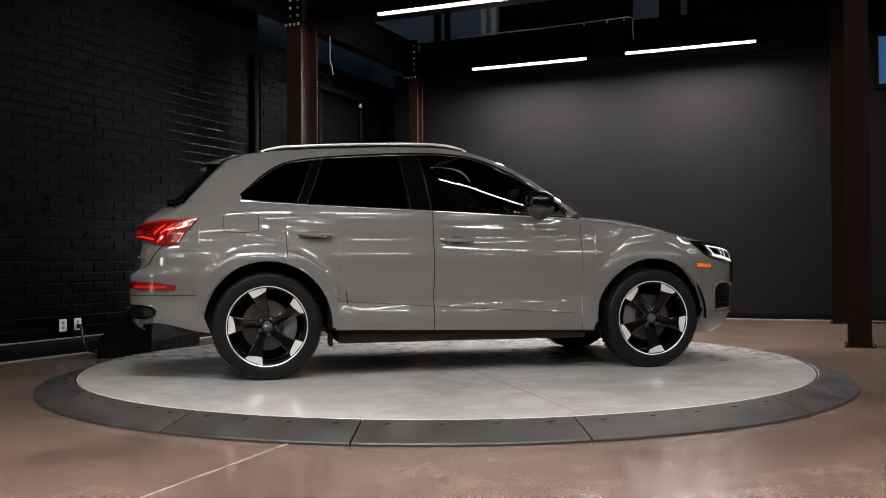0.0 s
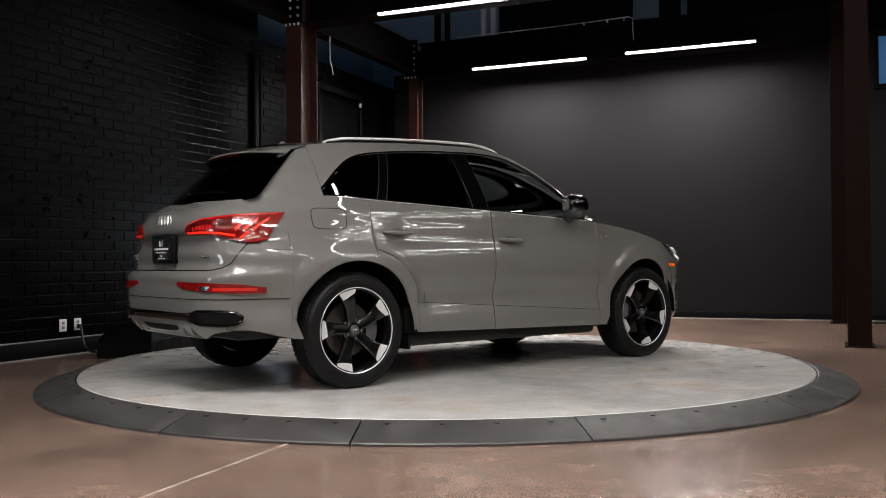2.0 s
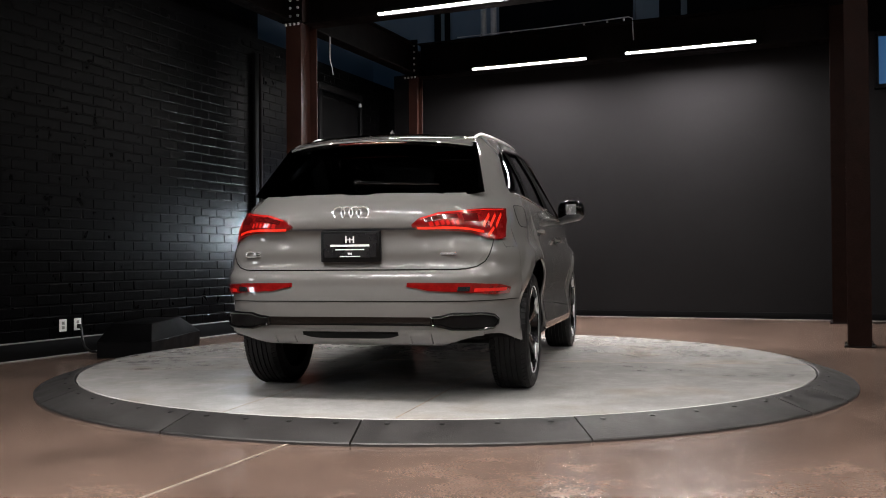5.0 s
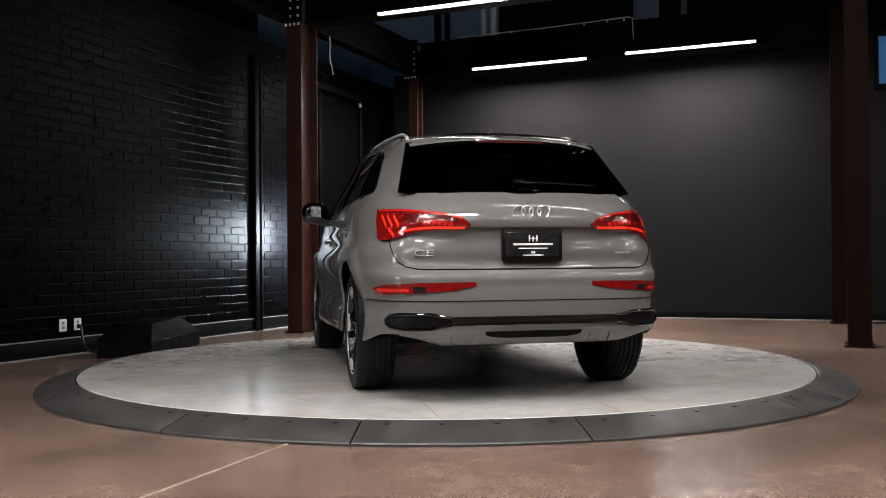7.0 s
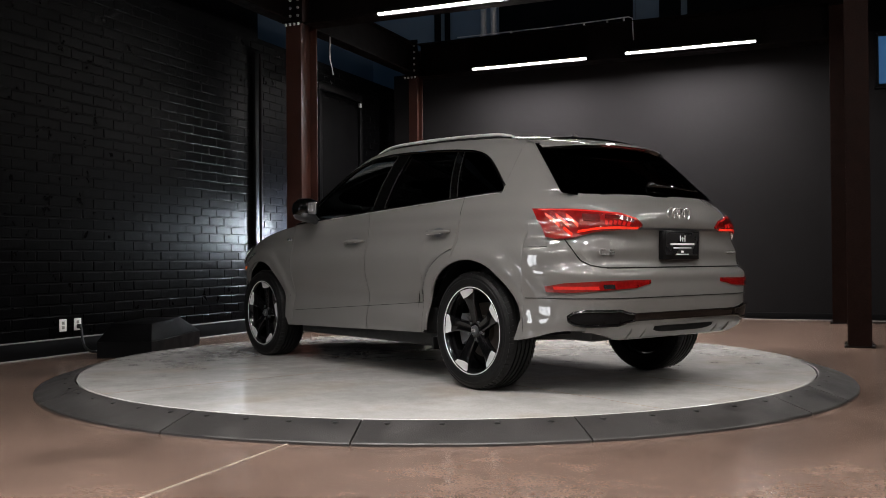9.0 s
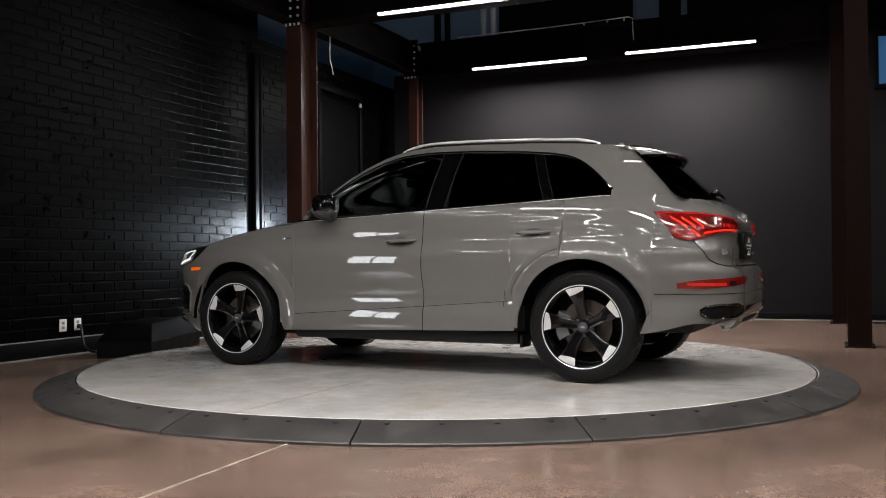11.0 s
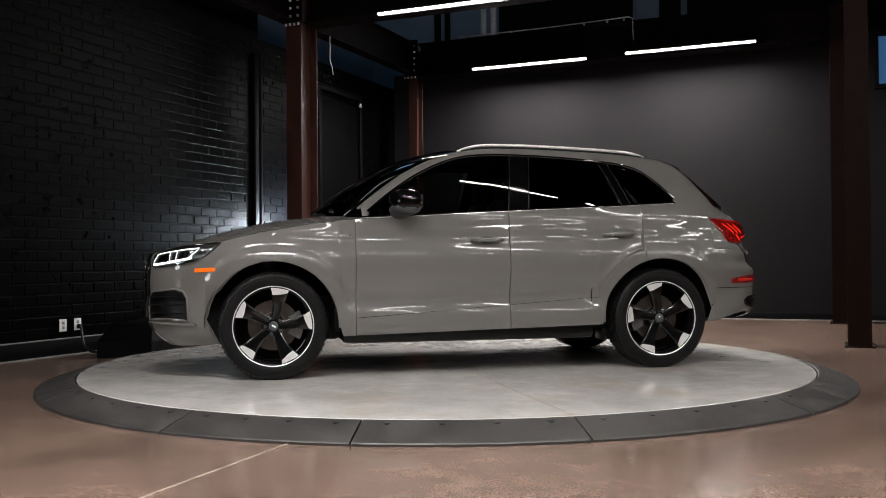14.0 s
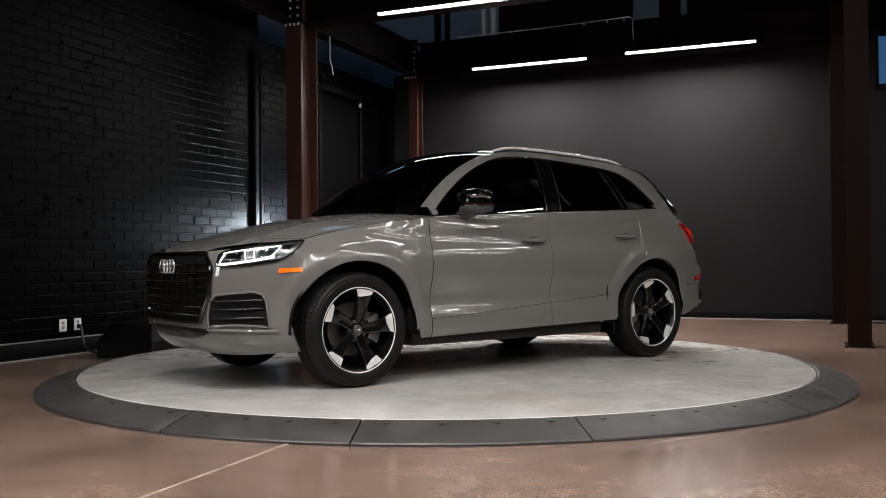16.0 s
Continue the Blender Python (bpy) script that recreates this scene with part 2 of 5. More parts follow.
def lathe(bm, profile, n=48, axis="y", centre=(0, 0, 0), closed=True):
    """Turns a profile of (radius, along) round an axis."""
    c = Vector(centre)
    rings = []
    for r, h in profile:
        ring = []
        for k in range(n):
            a = 2 * math.pi * k / n
            p = (r * math.cos(a), h, r * math.sin(a)) if axis == "y" else (r * math.cos(a), r * math.sin(a), h)
            ring.append(bm.verts.new(c + Vector(p)))
        rings.append(ring)
    m = len(rings)
    for i in range(m if closed else m - 1):
        a, b = rings[i], rings[(i + 1) % m]
        for k in range(n):
            bm.faces.new((a[k], a[(k + 1) % n], b[(k + 1) % n], b[k]))
    return bm


def prism(bm, outline, z0, z1, to=lambda x, y, z: (x, y, z)):
    """An upright prism over a flat outline."""
    a = [bm.verts.new(to(x, y, z0)) for x, y in outline]
    b = [bm.verts.new(to(x, y, z1)) for x, y in outline]
    n = len(a)
    bm.faces.new(a[::-1])
    bm.faces.new(b)
    for i in range(n):
        bm.faces.new((a[i], a[(i + 1) % n], b[(i + 1) % n], b[i]))
    return bm


def mesh_of(bm, name, mat, smooth=True, angle=35):
    bmesh.ops.recalc_face_normals(bm, faces=bm.faces)
    if smooth:
        for f in bm.faces:
            f.smooth = True
        for e in bm.edges:
            if len(e.link_faces) == 2 and e.calc_face_angle(0) > radians(angle):
                e.smooth = False
    me = bpy.data.meshes.new(name)
    bm.to_mesh(me)
    bm.free()
    me.materials.append(mat)
    return me


def part(name, bm, mat, parent=None, label="", m=None, smooth=True, angle=35):
    ob = new(name, mesh_of(bm, name, mat, smooth, angle))
    if parent:
        ob.parent = parent
    if m is not None:
        ob.matrix_local = m
    return tagged(ob, label)


def thing(name, m, label, category, group="", kind=""):
    ob = new(name)
    ob.empty_display_size = 0.1
    ob.matrix_world = m
    return tagged(ob, label, category, group, kind)


def solid(name, bm, mat, m, label, category, group="", kind="", smooth=True):
    ob = part(name, bm, mat, None, label, m, smooth)
    return tagged(ob, label, category, group, kind)


def shared(name, mesh, parent, m):
    ob = new(name, mesh)
    ob.parent = parent
    ob.matrix_local = m
    return ob


B = bmesh.new


# ---- the hall ----
def build_hall():
    # floor: one slab with a hole for nothing, the turntable stands on it
    bm = B()
    g = bmesh.ops.create_grid(bm, x_segments=4, y_segments=4, size=16)
    bmesh.ops.solidify(bm, geom=bm.faces[:], thickness=0.2)
    fl = part("floor", bm, M_FLOOR)
    fl.matrix_world = ROOM @ pose(0, -2, 0)
    tagged(fl, "polished brown-grey concrete floor with stains and saw cuts", "floor", kind="structure")
    # saw-cut joints in the floor
    bm = B()
    d = Vector((0.351, 0.936))
    p0 = Vector((-0.77, -2.92))
    n = Vector((0.936, -0.351)) * 0.006
    for a, b in ((p0 - d * 4.0, p0 - d * -0.06), ):
        box(bm, 0, 1, 0, 1, 0, 0.0032)
        q = [a - n, a + n, b - n, b + n]
        for v in bm.verts:
            k = (1 if v.co.x > 0.5 else 0) + (2 if v.co.y > 0.5 else 0)
            v.co.x, v.co.y = q[k]
    solid("floor_joint", bm, M_JOINT, pose(0, 0, 0), "pale filled saw-cut joint in the concrete floor", "floor joint", kind="structure")

    # side wall of black painted brick, a mortar backing with proud bricks
    bm = B()
    box(bm, WALL_U - 0.35, WALL_U - 0.012, -9, 7.7, 0, 3.82)
    wall = solid("wall_left", bm, M_MORTAR, ROOM, "black painted brick side wall with a satin sheen", "wall", kind="structure", smooth=False)
    # back wall
    bm = B()
    box(bm, WALL_U - 0.012, 15, WALL_V, WALL_V + 0.3, 0, 4.05)
    solid("wall_back", bm, M_WALL, ROOM, "matt charcoal grey plastered back wall under strip lights", "wall", kind="structure", smooth=False)
    # upper walls set back behind the lower ones
    bm = B()
    box(bm, -5.6, -5.4, -9, 9.2, 3.4, 7.2)
    solid("wall_upper_left", bm, M_BLUEWALL, ROOM, "blue-grey upper wall lit by cool daylight", "wall", kind="structure", smooth=False)
    bm = B()
    box(bm, -5.6, 15.0, 9.2, 9.4, 3.4, 7.2)
    solid("wall_upper_back", bm, M_BLUEWALL, ROOM, "blue-grey upper back wall lit by cool daylight", "wall", kind="structure", smooth=False)
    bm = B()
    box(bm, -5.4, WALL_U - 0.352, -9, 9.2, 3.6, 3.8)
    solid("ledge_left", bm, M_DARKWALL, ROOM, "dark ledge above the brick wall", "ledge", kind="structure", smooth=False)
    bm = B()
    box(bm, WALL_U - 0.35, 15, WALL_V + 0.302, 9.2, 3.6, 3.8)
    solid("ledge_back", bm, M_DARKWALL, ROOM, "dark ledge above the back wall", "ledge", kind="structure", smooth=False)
    # added dark box: hides the lit upper wall where the hall stays black
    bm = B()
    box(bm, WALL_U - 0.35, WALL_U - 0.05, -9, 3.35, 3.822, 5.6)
    solid("wall_blackout", bm, M_DARKWALL, ROOM, "dark box added above the brick wall to hide the lit upper wall", "wall", kind="structure", smooth=False)
    # unseen walls that close the hall
    for nm, b in (("wall_right", (15, 15.3, -13, 9.2)), ("wall_front", (-5.6, 15.3, -13.3, -13))):
        bm = B()
        box(bm, *b, 0, 7.2)
        solid(nm, bm, M_DARKWALL, ROOM, "plain dark painted wall closing the hall", "wall", kind="structure", smooth=False)
    bm = B()
    box(bm, -5.6, -5.3, -13, -9, 0, 7.2)
    solid("wall_side", bm, M_DARKWALL, ROOM, "plain dark painted wall closing the hall", "wall", kind="structure", smooth=False)
    bm = B()
    box(bm, -5.6, 15.3, -13.3, 9.4, 7.2, 7.4)
    solid("ceiling", bm, M_BLACK, ROOM, "black painted ceiling of the hall", "ceiling", kind="structure", smooth=False)

    # baseboards with a pale top edge
    bm = B()
    box(bm, WALL_U, WALL_U + 0.022, -8, 7.3, 0, 0.155, 0.003)
    bb = solid("baseboard_left", bm, M_BLACK, ROOM, "black baseboard with a pale top edge", "baseboard", kind="structure")
    bm = B()
    box(bm, WALL_U, WALL_U + 0.026, -8, 7.3, 0.158, 0.168, 0.002)
    part("cap", bm, M_TRIM, bb, "pale cap")
    bm = B()
    box(bm, WALL_U + 0.03, 8, WALL_V - 0.02, WALL_V, 0.002, 0.10, 0.003)
    solid("baseboard_back", bm, M_BLACK, ROOM, "black baseboard along the grey wall", "baseboard", kind="structure")
    # pale edge of sealant along the floor
    bm = B()
    box(bm, WALL_U + 0.022, WALL_U + 0.045, -8, 7.3, 0, 0.008, 0.002)
    solid("trim_left", bm, M_TRIM, ROOM, "pale sealant strip where wall meets floor", "trim", kind="structure")
    bm = B()
    box(bm, WALL_U + 0.05, 8, WALL_V - 0.045, WALL_V - 0.02, 0, 0.008, 0.002)
    solid("trim_back", bm, M_TRIM, ROOM, "pale sealant strip where wall meets floor", "trim", kind="structure")
    return wall


def i_column(u, v, top, label, mat, flange=0.20, depth=0.32):
    col = thing("steel_column", ROOM @ pose(u, v, 0), label, "steel column", "steel frame columns")
    tf, tw = 0.016, 0.012
    for s in (-1, 1):
        bm = B()
        box(bm, -flange / 2, flange / 2, s * depth / 2 - tf / 2, s * depth / 2 + tf / 2, 0.014, top, 0.003, 1)
        part("flange", bm, mat, col)
    bm = B()
    box(bm, -tw / 2, tw / 2, -depth / 2 + tf / 2, depth / 2 - tf / 2, 0.014, top)
    part("web", bm, mat, col)
    bm = B()
    box(bm, -flange / 2 - 0.03, flange / 2 + 0.03, -depth / 2 - 0.03, depth / 2 + 0.03, 0, 0.014, 0.003, 1)
    part("base_plate", bm, M_STEEL_DARK, col)
    for sx in (-1, 1):
        for sy in (-1, 1):
            bm = B()
            lathe(bm, [(0.0001, 0.030), (0.014, 0.030), (0.016, 0.026), (0.016, 0.014), (0.0001, 0.014)], 6, "z", (sx * (flange / 2 + 0.012), sy * (depth / 2 + 0.012), 0), False)
            part("bolt", bm, M_BOLT, col)
    return col


def i_beam(p, q, z0, z1, label, mat, flange=0.22):
    """A beam between two plan points, standing z0 to z1."""
    p, q = Vector((*p, 0)), Vector((*q, 0))
    l = (q - p).length
    ang = math.degrees(math.atan2(q.y - p.y, q.x - p.x))
    beam = thing("steel_beam", ROOM @ Matrix.Translation(p) @ pose(0, 0, z0, 0, 0, ang), label, "steel beam", "steel frame beams")
    h, t = z1 - z0, 0.02
    for a, nm in ((0, "bottom_flange"), (h - t, "top_flange")):
        bm = B()
        box(bm, 0, l, -flange / 2, flange / 2, a, a + t, 0.003, 1)
        part(nm, bm, mat, beam)
    bm = B()
    box(bm, 0, l, -0.007, 0.007, t, h - t)
    part("web", bm, mat, beam)
    return beam


def bolt_plate(u, v, z, label, side=1, n=5):
    """The bolted end plate of a beam on a column."""
    pl = thing("bolted_bracket", ROOM @ pose(u, v, z), label, "bracket", "bolted brackets")
    bm = B()
    box(bm, -0.11, 0.11, -0.008, 0.008, -0.02, 0.56, 0.003, 1)
    part("plate", bm, M_STEEL_DARK, pl)
    for i in range(n):
        for s in (-1, 1):
            bm = B()
            lathe(bm, [(0.0001, -0.03), (0.013, -0.03), (0.018, -0.024), (0.018, -0.008), (0.0001, -0.008)], 6, "y", (s * 0.055, 0, 0.06 + i * 0.10), False)
            part("bolt", bm, M_GALV, pl)
    bm = B()
    box(bm, -0.13, 0.13, -0.10, 0.0, -0.045, -0.022, 0.004, 1)
    part("seat_angle", bm, M_STEEL_DARK, pl)
    for s in (-1.5, -0.5, 0.5, 1.5):
        bm = B()
        lathe(bm, [(0.0001, -0.075), (0.013, -0.075), (0.017, -0.068), (0.017, -0.045), (0.0001, -0.045)], 6, "z", (s * 0.06, -0.06, 0), False)
        part("bolt", bm, M_GALV, pl)
    return pl


def strip_light(m, length, label, power_mat):
    """A slim linear lamp: opaque housing above a glowing tube."""
    lamp = thing("strip_light", m, label, "strip light", "linear strip lights")
    bm = B()
    box(bm, -length / 2 - 0.01, length / 2 + 0.01, -0.028, 0.028, 0.012, 0.055, 0.006)
    # skirt added to cut the tube's light on one side and shape the wall pools
    box(bm, -length / 2 - 0.01, length / 2 + 0.01, 0.029, 0.034, -0.018, 0.055)
    part("housing", bm, M_BLACK, lamp, "black metal housing with an added skirt that blocks light on one side")
    bm = B()
    n = 10
    prof = [(0.022 * math.cos(math.pi * k / n), 0.012 - 0.026 * math.sin(math.pi * k / n)) for k in range(n + 1)]
    rows = [[bm.verts.new((x, y, z)) for y, z in prof] for x in (-length / 2, length / 2)]
    for k in range(n):
        bm.faces.new((rows[0][k], rows[0][k + 1], rows[1][k + 1], rows[1][k]))
    bm.faces.new(rows[0])
    bm.faces.new(rows[1][::-1])
    bm.faces.new((rows[0][0], rows[1][0], rows[1][n], rows[0][n]))
    part("diffuser", bm, power_mat, lamp, "glowing white diffuser", angle=60)
    for s in (-1, 1):
        bm = B()
        pipe(bm, [(s * length * 0.42, 0, 0.05), (s * length * 0.42, 0, 7.2 - m.translation.z)], 0.0025, 6)
        part("wire", bm, M_BLACK, lamp)
    return lamp


def build_frame():
    red = "red-brown primed steel I-section column with bolted base"
    dark = "steel I-section column, shade put into its dark brown colour"
    i_column(-3.355, 3.27, 4.45, red, M_STEEL_RED, 0.22, 0.38)
    i_column(-3.395, 6.83, 4.34, red, M_STEEL_RED, 0.15, 0.21)
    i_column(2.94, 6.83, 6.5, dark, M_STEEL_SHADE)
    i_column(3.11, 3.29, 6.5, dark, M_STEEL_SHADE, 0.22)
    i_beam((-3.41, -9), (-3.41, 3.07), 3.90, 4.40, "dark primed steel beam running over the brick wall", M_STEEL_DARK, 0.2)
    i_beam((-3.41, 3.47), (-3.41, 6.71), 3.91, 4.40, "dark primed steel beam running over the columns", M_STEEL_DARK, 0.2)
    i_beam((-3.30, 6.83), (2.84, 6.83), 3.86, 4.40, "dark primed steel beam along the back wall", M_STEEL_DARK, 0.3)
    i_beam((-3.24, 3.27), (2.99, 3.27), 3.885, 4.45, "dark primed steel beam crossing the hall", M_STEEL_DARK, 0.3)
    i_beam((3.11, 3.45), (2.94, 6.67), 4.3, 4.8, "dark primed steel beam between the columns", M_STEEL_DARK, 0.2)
    bolt_plate(-3.33, 3.062, 3.92, "dark steel bracket with shiny bolt heads on a column")
    bolt_plate(-3.41, 6.70, 3.91, "dark steel bracket with shiny bolt heads on a column")
    # strip lights: along the back wall, over the hall, and behind the camera
    a = "glowing white linear strip light hung from the ceiling"
    for u, v, z in WALL_STRIPS:
        strip_light(ROOM @ pose(u, v, z), 1.797, a, M_TUBE)
    for u, v, z in HALL_STRIPS:
        strip_light(ROOM @ pose(u, v, z), 1.65, a, M_TUBE)
    for u, v, turn in STRIP_ROWS:
        strip_light(ROOM @ pose(u, v, STRIP_Z, 0, 0, turn), 1.75, a, M_TUBE)


def build_turntable():
    table = thing("turntable", pose(0, 0, 0), "round grey concrete turntable disc, stained, slowly turning", "turntable")
    bm = B()
    lathe(bm, [(0.0001, 0.004), (DISC_R - 0.03, 0.004), (DISC_R - 0.006, 0.02), (DISC_R - 0.006, DISC_Z - 0.006), (DISC_R - 0.012, DISC_Z), (0.0001, DISC_Z)], 160, "z", (0, 0, 0), False)
    part("deck", bm, M_DISC, table)
    for a, b, w in (((-2.72, -0.35), (2.70, -0.55), 0.0035), ((0.12, -2.76), (-0.1, 2.76), 0.003), ((-2.70, 0.62), (2.71, 0.45), 0.0025)):
        bm = B()
        a, b = Vector(a), Vector(b)
        n = (b - a).orthogonal().normalized() * w
        box(bm, 0, 1, 0, 1, DISC_Z - 0.002, DISC_Z + 0.001)
        qs = [a - n, a + n, b - n, b + n]
        for v in bm.verts:
            k = (1 if v.co.x > 0.5 else 0) + (2 if v.co.y > 0.5 else 0)
            v.co.x, v.co.y = qs[k]
        part("deck_joint", bm, M_CRACK, table, "thin dirty joint line")
    # fixed ring of bolted ramp plates round the disc
    ring = thing("turntable_ring", pose(0, 0, 0), "dark grey steel ramp ring of bolted plates round the turntable", "ramp ring")
    cuts = [-98.8, -76.5, -47.3, -36.0, -9.7, 17, 45, 73, 101, 129, 157, 185, 213, 240.7]
    for i, c0 in enumerate(cuts):
        c1 = cuts[(i + 1) % len(cuts)] + (360 if i == len(cuts) - 1 else 0)
        bm = B()
        n = max(4, int((c1 - c0) / 1.6))
        gap = 0.10
        prof = [(DISC_R + 0.004, 0.0), (DISC_R + 0.004, DISC_Z - 0.004), (DISC_R + 0.01, DISC_Z), (DISC_R + 0.04, DISC_Z - 0.003), (RING_R - 0.006, 0.018), (RING_R, 0.012), (RING_R, 0.0)]
        rows = []
        for k in range(n + 1):
            a = radians(c0 + gap + (c1 - c0 - 2 * gap) * k / n)
            rows.append([bm.verts.new((r * math.cos(a), r * math.sin(a), z)) for r, z in prof])
        for k in range(n):
            for j in range(len(prof) - 1):
                bm.faces.new((rows[k][j], rows[k][j + 1], rows[k + 1][j + 1], rows[k + 1][j]))
        bm.faces.new(rows[0])
        bm.faces.new(rows[-1][::-1])
        pl = part("plate", bm, M_STEEL_RING, ring, angle=20)
        nb = max(1, round((c1 - c0) / 5.6))
        for k in range(nb):
            a = radians(c0 + (k + 0.5) * (c1 - c0) / nb)
            r = DISC_R + 0.058
            z = DISC_Z - 0.003 - 0.0875 * 0.02 / 0.26
            b2 = B()
            lathe(b2, [(0.0001, 0.004), (0.012, 0.004), (0.019, 0.001), (0.019, -0.01), (0.0001, -0.01)], 10, "z", (r * math.cos(a), r * math.sin(a), z), False)
            part("bolt", b2, M_BOLT, pl)
    return table


def build_clutter():
    # black drive box standing by the ring
    m = Matrix.Translation((-2.76, 1.2, 0)) @ pose(0, 0, 0, 0, 0, -2)
    boxy = thing("drive_housing", m, "low matt black plywood housing with sloped lid beside the turntable", "machine housing")
    bm = B()
    ol = [(-0.52, 0.0), (0.0, 0.0), (0.02, 1.45), (-0.52, 1.30)]
    prism(bm, ol, 0.0, 0.15)
    bmesh.ops.bevel(bm, geom=bm.edges[:], offset=0.004, segments=1, affect="EDGES")
    part("body", bm, M_BLACK, boxy)
    bm = B()
    top = [(-0.44, 0.16), (-0.02, 0.08), (-0.10, 1.15), (-0.44, 1.15)]
    lo = [bm.verts.new((x, y, 0.152)) for x, y in ol]
    hi = [bm.verts.new((x, y, 0.315)) for x, y in top]
    bm.faces.new(lo[::-1])
    bm.faces.new(hi)
    for i in range(4):
        bm.faces.new((lo[i], lo[(i + 1) % 4], hi[(i + 1) % 4], hi[i]))
    bmesh.ops.bevel(bm, geom=bm.edges[:], offset=0.004, segments=1, affect="EDGES")
    part("lid", bm, M_DARKWALL, boxy)
    # wall sockets
    for i, v in enumerate((-0.05, 0.14)):
        s = thing("wall_outlet", ROOM @ pose(WALL_U + 0.002, v, 0.29), ("white double wall outlet with a black plug in it", "white wall outlet plate on black brick")[1 - i if i == 0 else 0], "wall outlet", "wall outlets")
        bm = B()
        box(bm, 0, 0.007, -0.046, 0.046, -0.06, 0.06, 0.003)
        part("plate", bm, M_PLASTIC_W, s)
        for z in (-0.022, 0.022):
            bm = B()
            box(bm, 0.0065, 0.0085, -0.017, 0.017, z - 0.015, z + 0.015, 0.001)
            part("receptacle", bm, M_TRIM, s)
        if i == 1:
            bm = B()
            box(bm, 0.0085, 0.045, -0.016, 0.016, -0.042, 0.002, 0.006)
            part("plug", bm, M_RUBBER_BLK, s)
    bm = B()
    P0, P3 = ROOM @ Vector((WALL_U + 0.05, 0.14, 0.26)), Vector((-3.27, 1.30, 0.05))
    P1, P2 = P0 + Vector((0.03, -0.02, -0.12)), P3 + Vector((-0.22, 0.06, -0.02))
    pts = []
    for k in range(19):
        t = k / 18
        pts.append(P0 * (1 - t) ** 3 + P1 * 3 * t * (1 - t) ** 2 + P2 * 3 * t * t * (1 - t) + P3 * t ** 3)
    pipe(bm, pts, 0.012, 8)
    solid("power_cable", bm, M_RUBBER_BLK, pose(0, 0, 0), "thick black power cable hanging from the outlet", "cable")
    # black downpipe on the brick wall
    p = thing("downpipe", ROOM @ pose(WALL_U + 0.06, 3.22, 0), "black painted square downpipe on the brick wall", "downpipe")
    bm = B()
    box(bm, -0.05, -0.005, -0.085, 0.0, 0, 3.6, 0.006)
    part("pipe", bm, M_BLACK, p)
    bm = B()
    pipe(bm, [(-0.022, 0.05, 0.0), (-0.022, 0.05, 3.6)], 0.026, 12)
    part("conduit", bm, M_STEEL_DARK, p)
    # door in the side wall beyond the column
    d = thing("door_1", ROOM @ pose(WALL_U, 5.4, 0), "tall black painted door in a black frame, closed", "door", kind="structure")
    bm = B()
    box(bm, 0, 0.03, -0.6, 0.55, 0.17, 3.3, 0.004)
    part("leaf", bm, M_DARKWALL, d)
    for y in (-0.68, 0.56):
        bm = B()
        box(bm, 0, 0.07, y, y + 0.08, 0.17, 3.4, 0.004)
        part("jamb", bm, M_BLACK, d)
    bm = B()
    box(bm, 0, 0.072, -0.682, 0.642, 3.402, 3.5, 0.004)
    part("head", bm, M_BLACK, d)
    bm = B()
    box(bm, 0.072, 0.10, 0.50, 0.56, 3.30, 3.36, 0.004)
    part("sensor", bm, M_GALV, d, "small grey door sensor")
    # conduits behind the beam, and clips along its top
    for i, u in enumerate((-2.55, -2.37)):
        bm = B()
        pipe(bm, [(0, 0, 0), (0, 0, 3.2)], 0.05, 12)
        solid("conduit", bm, M_CONDUIT, ROOM @ pose(u, 7.75, 3.8), "galvanised vertical conduit rising behind the beam", "conduit", "vertical conduits")
    bm = B()
    z = 4.43
    pipe(bm, [(-2.6, 6.70, z), (-1.2, 6.70, z), (-0.2, 6.70, z + 0.02), (0.12, 6.70, z + 0.03), (0.18, 6.70, z), (0.19, 6.66, z - 0.14), (0.20, 6.66, z - 0.33)], 0.009, 8)
    solid("cable", bm, M_GALV, ROOM, "thin grey cable run along the beam, end hanging down", "cable", "loose cables")
    bm = B()
    pipe(bm, [(-3.22, 3.75, 3.86), (-3.22, 3.75, 3.55), (-3.20, 3.77, 3.45), (-3.19, 3.78, 3.36)], 0.008, 8)
    solid("cable", bm, M_GALV, ROOM, "short grey cable hanging below the beam", "cable", "loose cables")
    for u in (-2.2, -1.7, -0.55, -0.2, 0.05):
        bm = B()
        box(bm, -0.012, 0.012, -0.01, 0.03, 0, 0.045, 0.003, 1)
        solid("cable_clip", bm, M_GALV, ROOM @ pose(u, 6.70, 4.40), "small metal cable clip on the beam", "clip", "cable clips")
    # added panels darken the upper back wall, leaving bays of blue-grey wall between them
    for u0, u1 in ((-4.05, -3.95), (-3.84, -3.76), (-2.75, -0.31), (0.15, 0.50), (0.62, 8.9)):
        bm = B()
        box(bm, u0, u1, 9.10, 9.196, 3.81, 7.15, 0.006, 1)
        solid("darkening_panel", bm, M_DARKWALL, ROOM, "dark panel added over a dark stretch of the upper back wall", "wall panel", "upper wall panels")
    # lamp bracketed behind the steel column, shining on the brick wall
    lp = thing("wall_lamp", ROOM @ pose(-3.60, 3.85, 1.27), "slim lamp bracketed behind a column, lighting the bricks", "wall lamp")
    part("housing", box(B(), 0.0, 0.03, -0.11, 0.11, -0.24, 0.24, 0.004, 1), M_BLACK, lp)
    part("diffuser", box(B(), -0.006, 0.0, -0.10, 0.10, -0.22, 0.22), M_PANELGLOW, lp, "glowing cool white diffuser")
